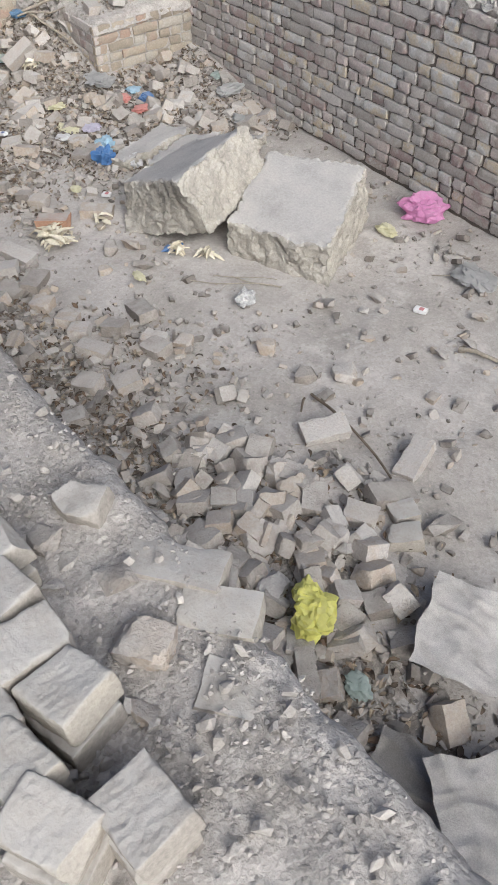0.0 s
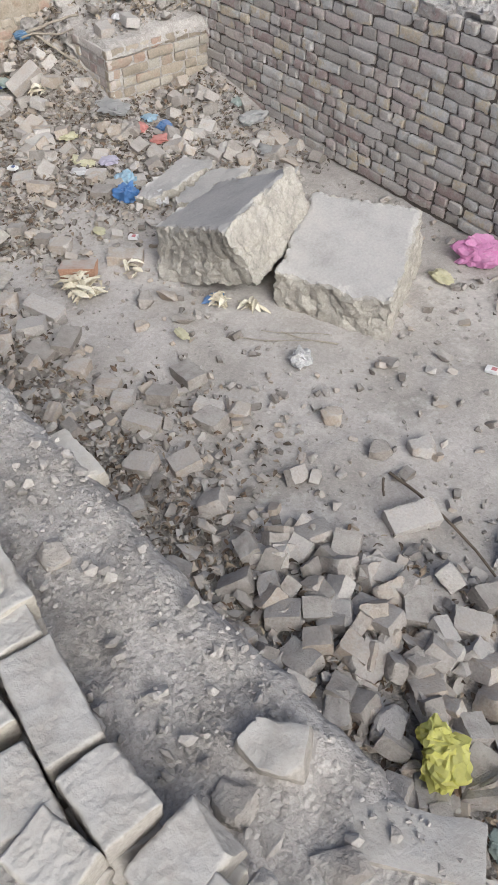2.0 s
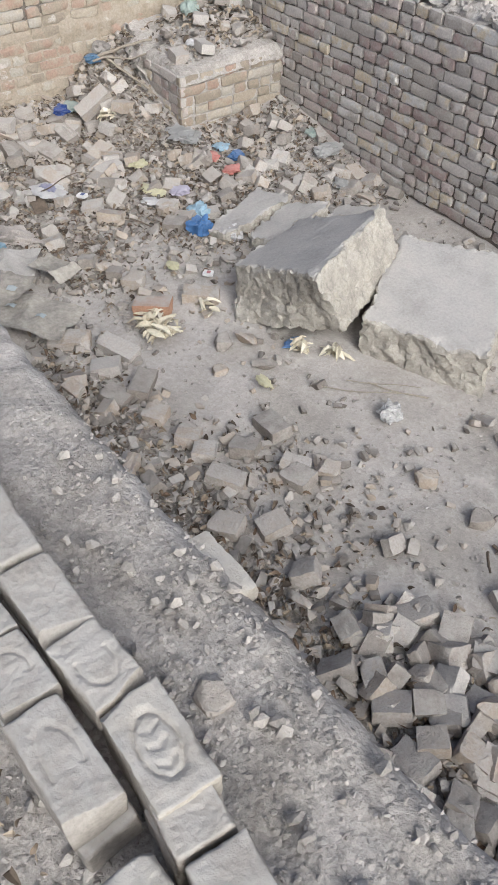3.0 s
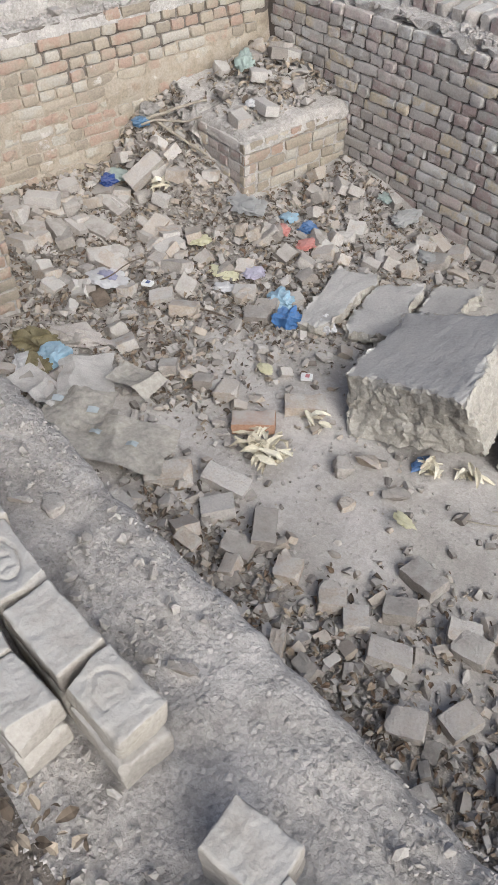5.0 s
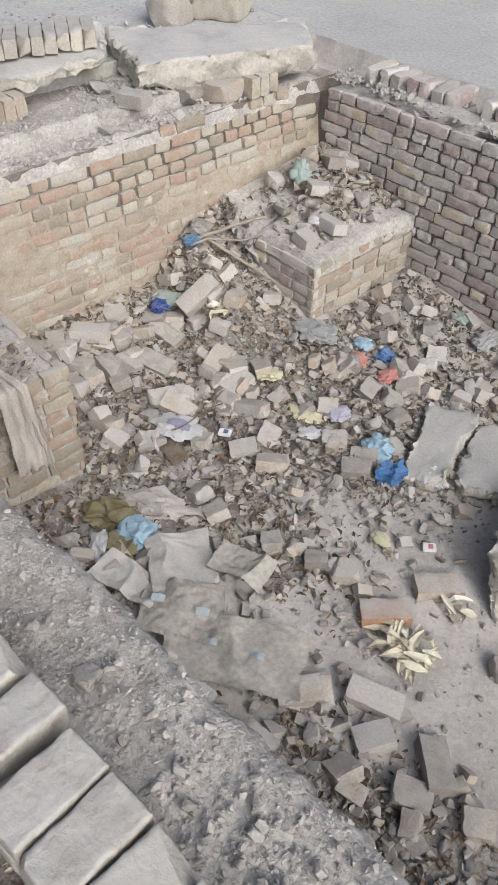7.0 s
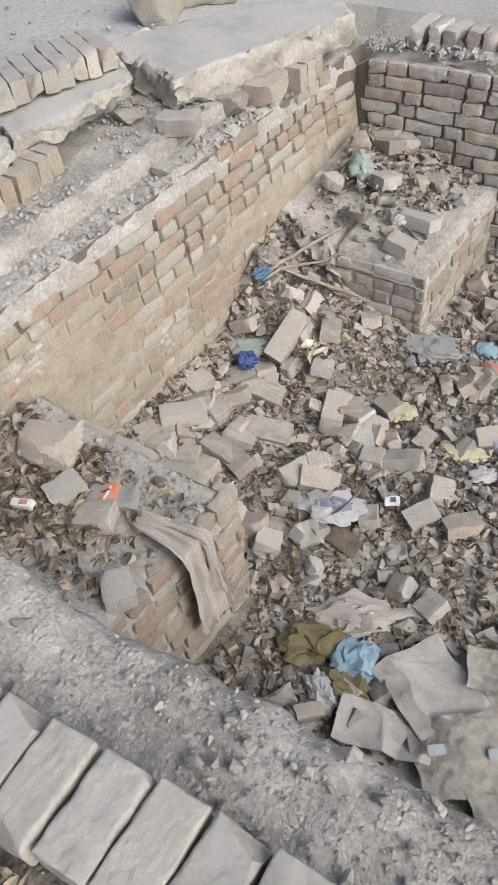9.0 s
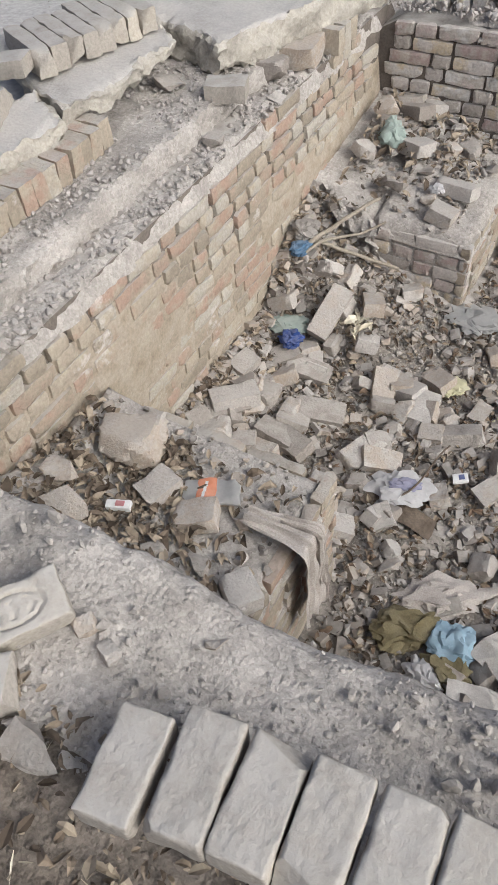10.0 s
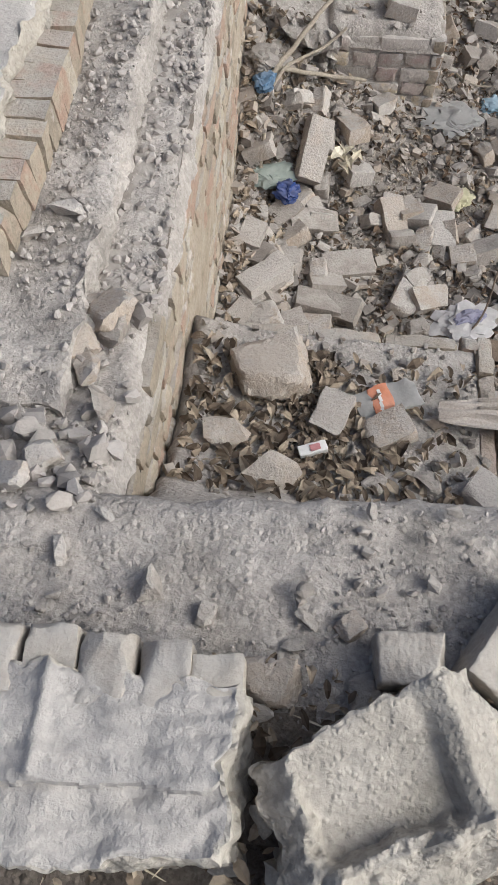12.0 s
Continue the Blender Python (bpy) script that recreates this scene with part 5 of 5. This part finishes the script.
scatter("foot_leaves", foot[900:], (0.025, 0.07), LEAF_TAN, "dry leaves along the wall's foot", "leaves", LEAVES, 0.15, 0.03, 62)
scatter("pier_rubble", [(r2.uniform(0.12, 0.8), min(4.34, r2.gauss(4.0, 0.25))) for _ in range(420)], (0.015, 0.06), CHIPS, "broken chips heaped on the pier", "rubble", PEBBLES)
scatter("pier_leaves", [(r2.uniform(0.12, 0.75), min(4.34, r2.gauss(4.05, 0.22))) for _ in range(220)], (0.03, 0.08), LEAF_TAN, "dry leaves on the pier's rubble", "leaves", LEAVES, 0.1, 0.04)
scatter("stub_rubble", [(r2.uniform(0.04, 0.95), r2.uniform(0.95, 1.64)) for _ in range(420)], (0.012, 0.05), CHIPS, "broken chips on the near pier", "rubble", PEBBLES)
scatter("stub_leaves", [(abs(r2.gauss(0.35, 0.22)) + 0.05, r2.uniform(1.0, 1.55)) for _ in range(850)], (0.025, 0.07), LEAF_TAN, "dry leaves on the near pier", "leaves", LEAVES, 0.1, 0.03)
bank_spots = [(x, y) for x, y in ((r2.uniform(-0.8, 7.6), r2.uniform(0.2, 1.15)) for _ in range(60000)) if 0.34 < y < edge_y(x) - 0.01 and n3(x, y, 5, 2.2) + 0.5 * n3(x, y, 1, 7) > r2.uniform(-0.5, 0.6)]
scatter("bank_gravel", bank_spots[:-1600], (0.004, 0.017), CRUMBS, "mortar crumbs on the walked wall", "gravel", ROUND, 0.5, 0.008, 8)
scatter("bank_chips", bank_spots[-1600:], (0.011, 0.048), STONES, "mortar lumps on the walked wall", "gravel", ROUND, 0.45, 0.006, 9)
scatter("yard_leaves", [(r2.uniform(0.0, 7.0), r2.uniform(-0.5, 0.44)) for _ in range(7500)], (0.015, 0.05), LEAF_TAN, "dry brown leaves beside the walked wall", "leaves", LEAVES, 0.25, 0.03, 12)
scatter("yard_twigs", [(r2.uniform(0.0, 7.0), r2.uniform(-0.5, 0.42)) for _ in range(700)], (0.03, 0.08), STRAW, "chips of straw beside the walked wall", "straw", LEAVES, 0.2, 0.02, 13, (0.15, 0.15))


def top_gravel(name, x0, x1, y0, y1, z, count, sizes, label):
    r = random.Random(count)
    rows = []
    for _ in range(count):
        x, y = r.uniform(x0, x1), r.uniform(y0, y1)
        if n3(x, y, 2, 3) < r.uniform(-0.5, 0.4):
            continue
        s = sizes[0] * (sizes[1] / sizes[0]) ** (r.random() ** 2)
        zz = z(x, y) if callable(z) else z
        rows.append(((x, y, zz + s * 0.15), Euler((r.random(), r.random(), 6.28 * r.random())), (s, s, s)))
    return joined(name, ROUND, rows, CRUMBS, label, "gravel")


top_gravel("wall_gravel", -0.62, 0.0, 0.70, 1.35, lambda x, y: 1.115 + 0.20 * math.exp(-max(0, y - 0.72) / 0.22), 900, (0.012, 0.11), "broken mortar lumps where the walls meet")
top_gravel("wall_gravel", -0.16, 0.005, 1.15, 4.3, 1.112, 3400, (0.006, 0.045), "mortar crumbs on the west wall's edge")
top_gravel("wall_gravel", -0.60, -0.16, 1.0, 4.2, 1.222, 5000, (0.005, 0.035), "mortar crumbs on the west wall's step")
top_gravel("wall_gravel", 0.0, 5.2, 4.40, 4.75, 1.105, 4000, (0.008, 0.06), "mortar crumbs on the north wall's top")
top_gravel("yard_gravel", -4.0, -0.65, 1.0, 4.6, 1.30, 1600, (0.008, 0.05), "crumbs on the yard beyond the wall")


# ---- brick faces of the walls, laid last ----
def wall_pool(length, seed):
    out = []
    for k in range(8):
        out.append(block((length, 0.05, 0.072), seed + k, (6, 2, 4), 0.005, (0, 1, 2, 1)[k % 4], 0.9))
    return out


STRETCH, HEAD = wall_pool(0.228, 700), wall_pool(0.110, 740)


def face(parent, origin, along, out, length, z0, courses, surface, choose, seed, single=lambda s, z: True, far_surface=None, proud=0.02, mixed=False, fit=False):
    """Courses of bricks over a wall's core: each an object under the wall, those past the counted stretch joined."""
    r = random.Random(seed)
    o, u, nrm = Vector(origin), Vector(along), Vector(out)
    yaw = math.atan2(u.y, u.x)
    rest, rest_pool = [], STRETCH + HEAD
    meshes = {}
    for me in STRETCH + HEAD:
        key = me.name
        meshes[key] = me.copy()
        meshes[key].materials.append(surface)
    for c in range(courses):
        z = z0 + 0.0755 * (c + 0.5)
        s = 0.0 if fit else -r.uniform(0.0, 0.2)
        header_row = c % 2 == 0
        while s < length:
            head = r.random() < 0.66 if mixed else (header_row if r.random() < 0.86 else not header_row)
            w = 0.110 if head else 0.228
            stretch = r.uniform(0.95, 1.04)
            if fit and (length - s < w * 1.1 or s == 0.0):
                stretch = min(1.0, (length - s) / w) if s else r.choice((0.5, 0.75, 1.0))
                if stretch < 0.2:
                    break
            mid = s + w * stretch / 2
            s += w * stretch + r.uniform(0.007, 0.016)
            if (not fit and (mid < w * 0.4 or mid > length - w * 0.35)) or not choose(mid, z):
                continue
            k = r.randrange(8)
            push = proud + r.uniform(-0.007, 0.006)
            p = o + u * mid + nrm * (push - 0.025) + Vector((0, 0, z - o.z + 0.006 * n3(mid, z, seed, 3) + r.uniform(-0.002, 0.002)))
            lean = Euler((r.uniform(-0.05, 0.05), r.uniform(-0.035, 0.035), yaw + r.uniform(-0.025, 0.025)))
            if single(mid, z):
                ob = new("brick", meshes[(HEAD if head else STRETCH)[k].name])
                ob.matrix_world = Matrix.LocRotScale(p, lean, (stretch, 1, r.uniform(0.96, 1.04)))
                ob.parent = parent
            else:
                rest.append((k + (8 if head else 0), p, lean, stretch))
    if rest:
        rest.sort(key=lambda q: q[0])
        groups = {}
        for k, p, lean, stretch in rest:
            groups.setdefault(k, []).append((p, lean, (stretch, 1, 1)))
        built = []
        for k, rows in groups.items():
            for row in rows:
                built.append((k, row))
        pool_rows = [b for b in built]
        verts, faces_, start = [], [], 0
        for k, (p, lean, scale) in pool_rows:
            me = rest_pool[k]
            m = Matrix.LocRotScale(p, lean, scale)
            verts += [tuple(m @ v.co) for v in me.vertices]
            faces_ += [tuple(i + start for i in q.vertices) for q in me.polygons]
            start += len(me.vertices)
        me = bpy.data.meshes.new("bricks")
        me.from_pydata(verts, [], faces_)
        me.materials.append(far_surface or surface)
        ob = new("bricks", me)
        ob.parent = parent
        ob["kind"] = "stuff"


def ragged(s, z, top, amount=0.09):
    return z < top + amount * n3(s, 0, 3, 2.5) - 0.02


face(wall_a, (0.0, 4.385, -0.14), (1, 0, 0), (0, -1, 0), 5.6, -0.14, 17, WALL_A, lambda s, z: ragged(s, z, 1.09, 0.05), 1, lambda s, z: 1.3 < s < 4.3 and z < 0.9, WALL_A_FAR, mixed=True)
face(wall_b, (-0.005, 4.35, -0.10), (0, -1, 0), (1, 0, 0), 3.5, -0.10, 16, WALL_B, lambda s, z: ragged(s, z, 1.10, 0.07), 2, proud=0.020, mixed=True)
face(pier, (0.38, 3.445, -0.04), (1, 0, 0), (0, -1, 0), 0.54, -0.03, 6, WALL_A, lambda s, z: z < 0.45, 3, proud=0.012, mixed=True, fit=True)
# Same pier as above: its sunlit east face is coloured yellower than the south.
face(pier, (0.905, 3.43, -0.04), (0, 1, 0), (1, 0, 0), 0.95, -0.03, 6, WALL_B, lambda s, z: z < 0.45, 4, proud=0.012, mixed=True, fit=True)
face(stub, (0.97, 0.95, -0.06), (0, 1, 0), (1, 0, 0), 0.74, -0.06, 9, WALL_B, lambda s, z: z < 0.60, 5, proud=0.014, mixed=True, fit=True)
face(stub, (0.97, 1.67, -0.06), (-1, 0, 0), (0, 1, 0), 0.95, -0.06, 9, WALL_B, lambda s, z: z < 0.60, 6, proud=0.014, mixed=True, fit=True)
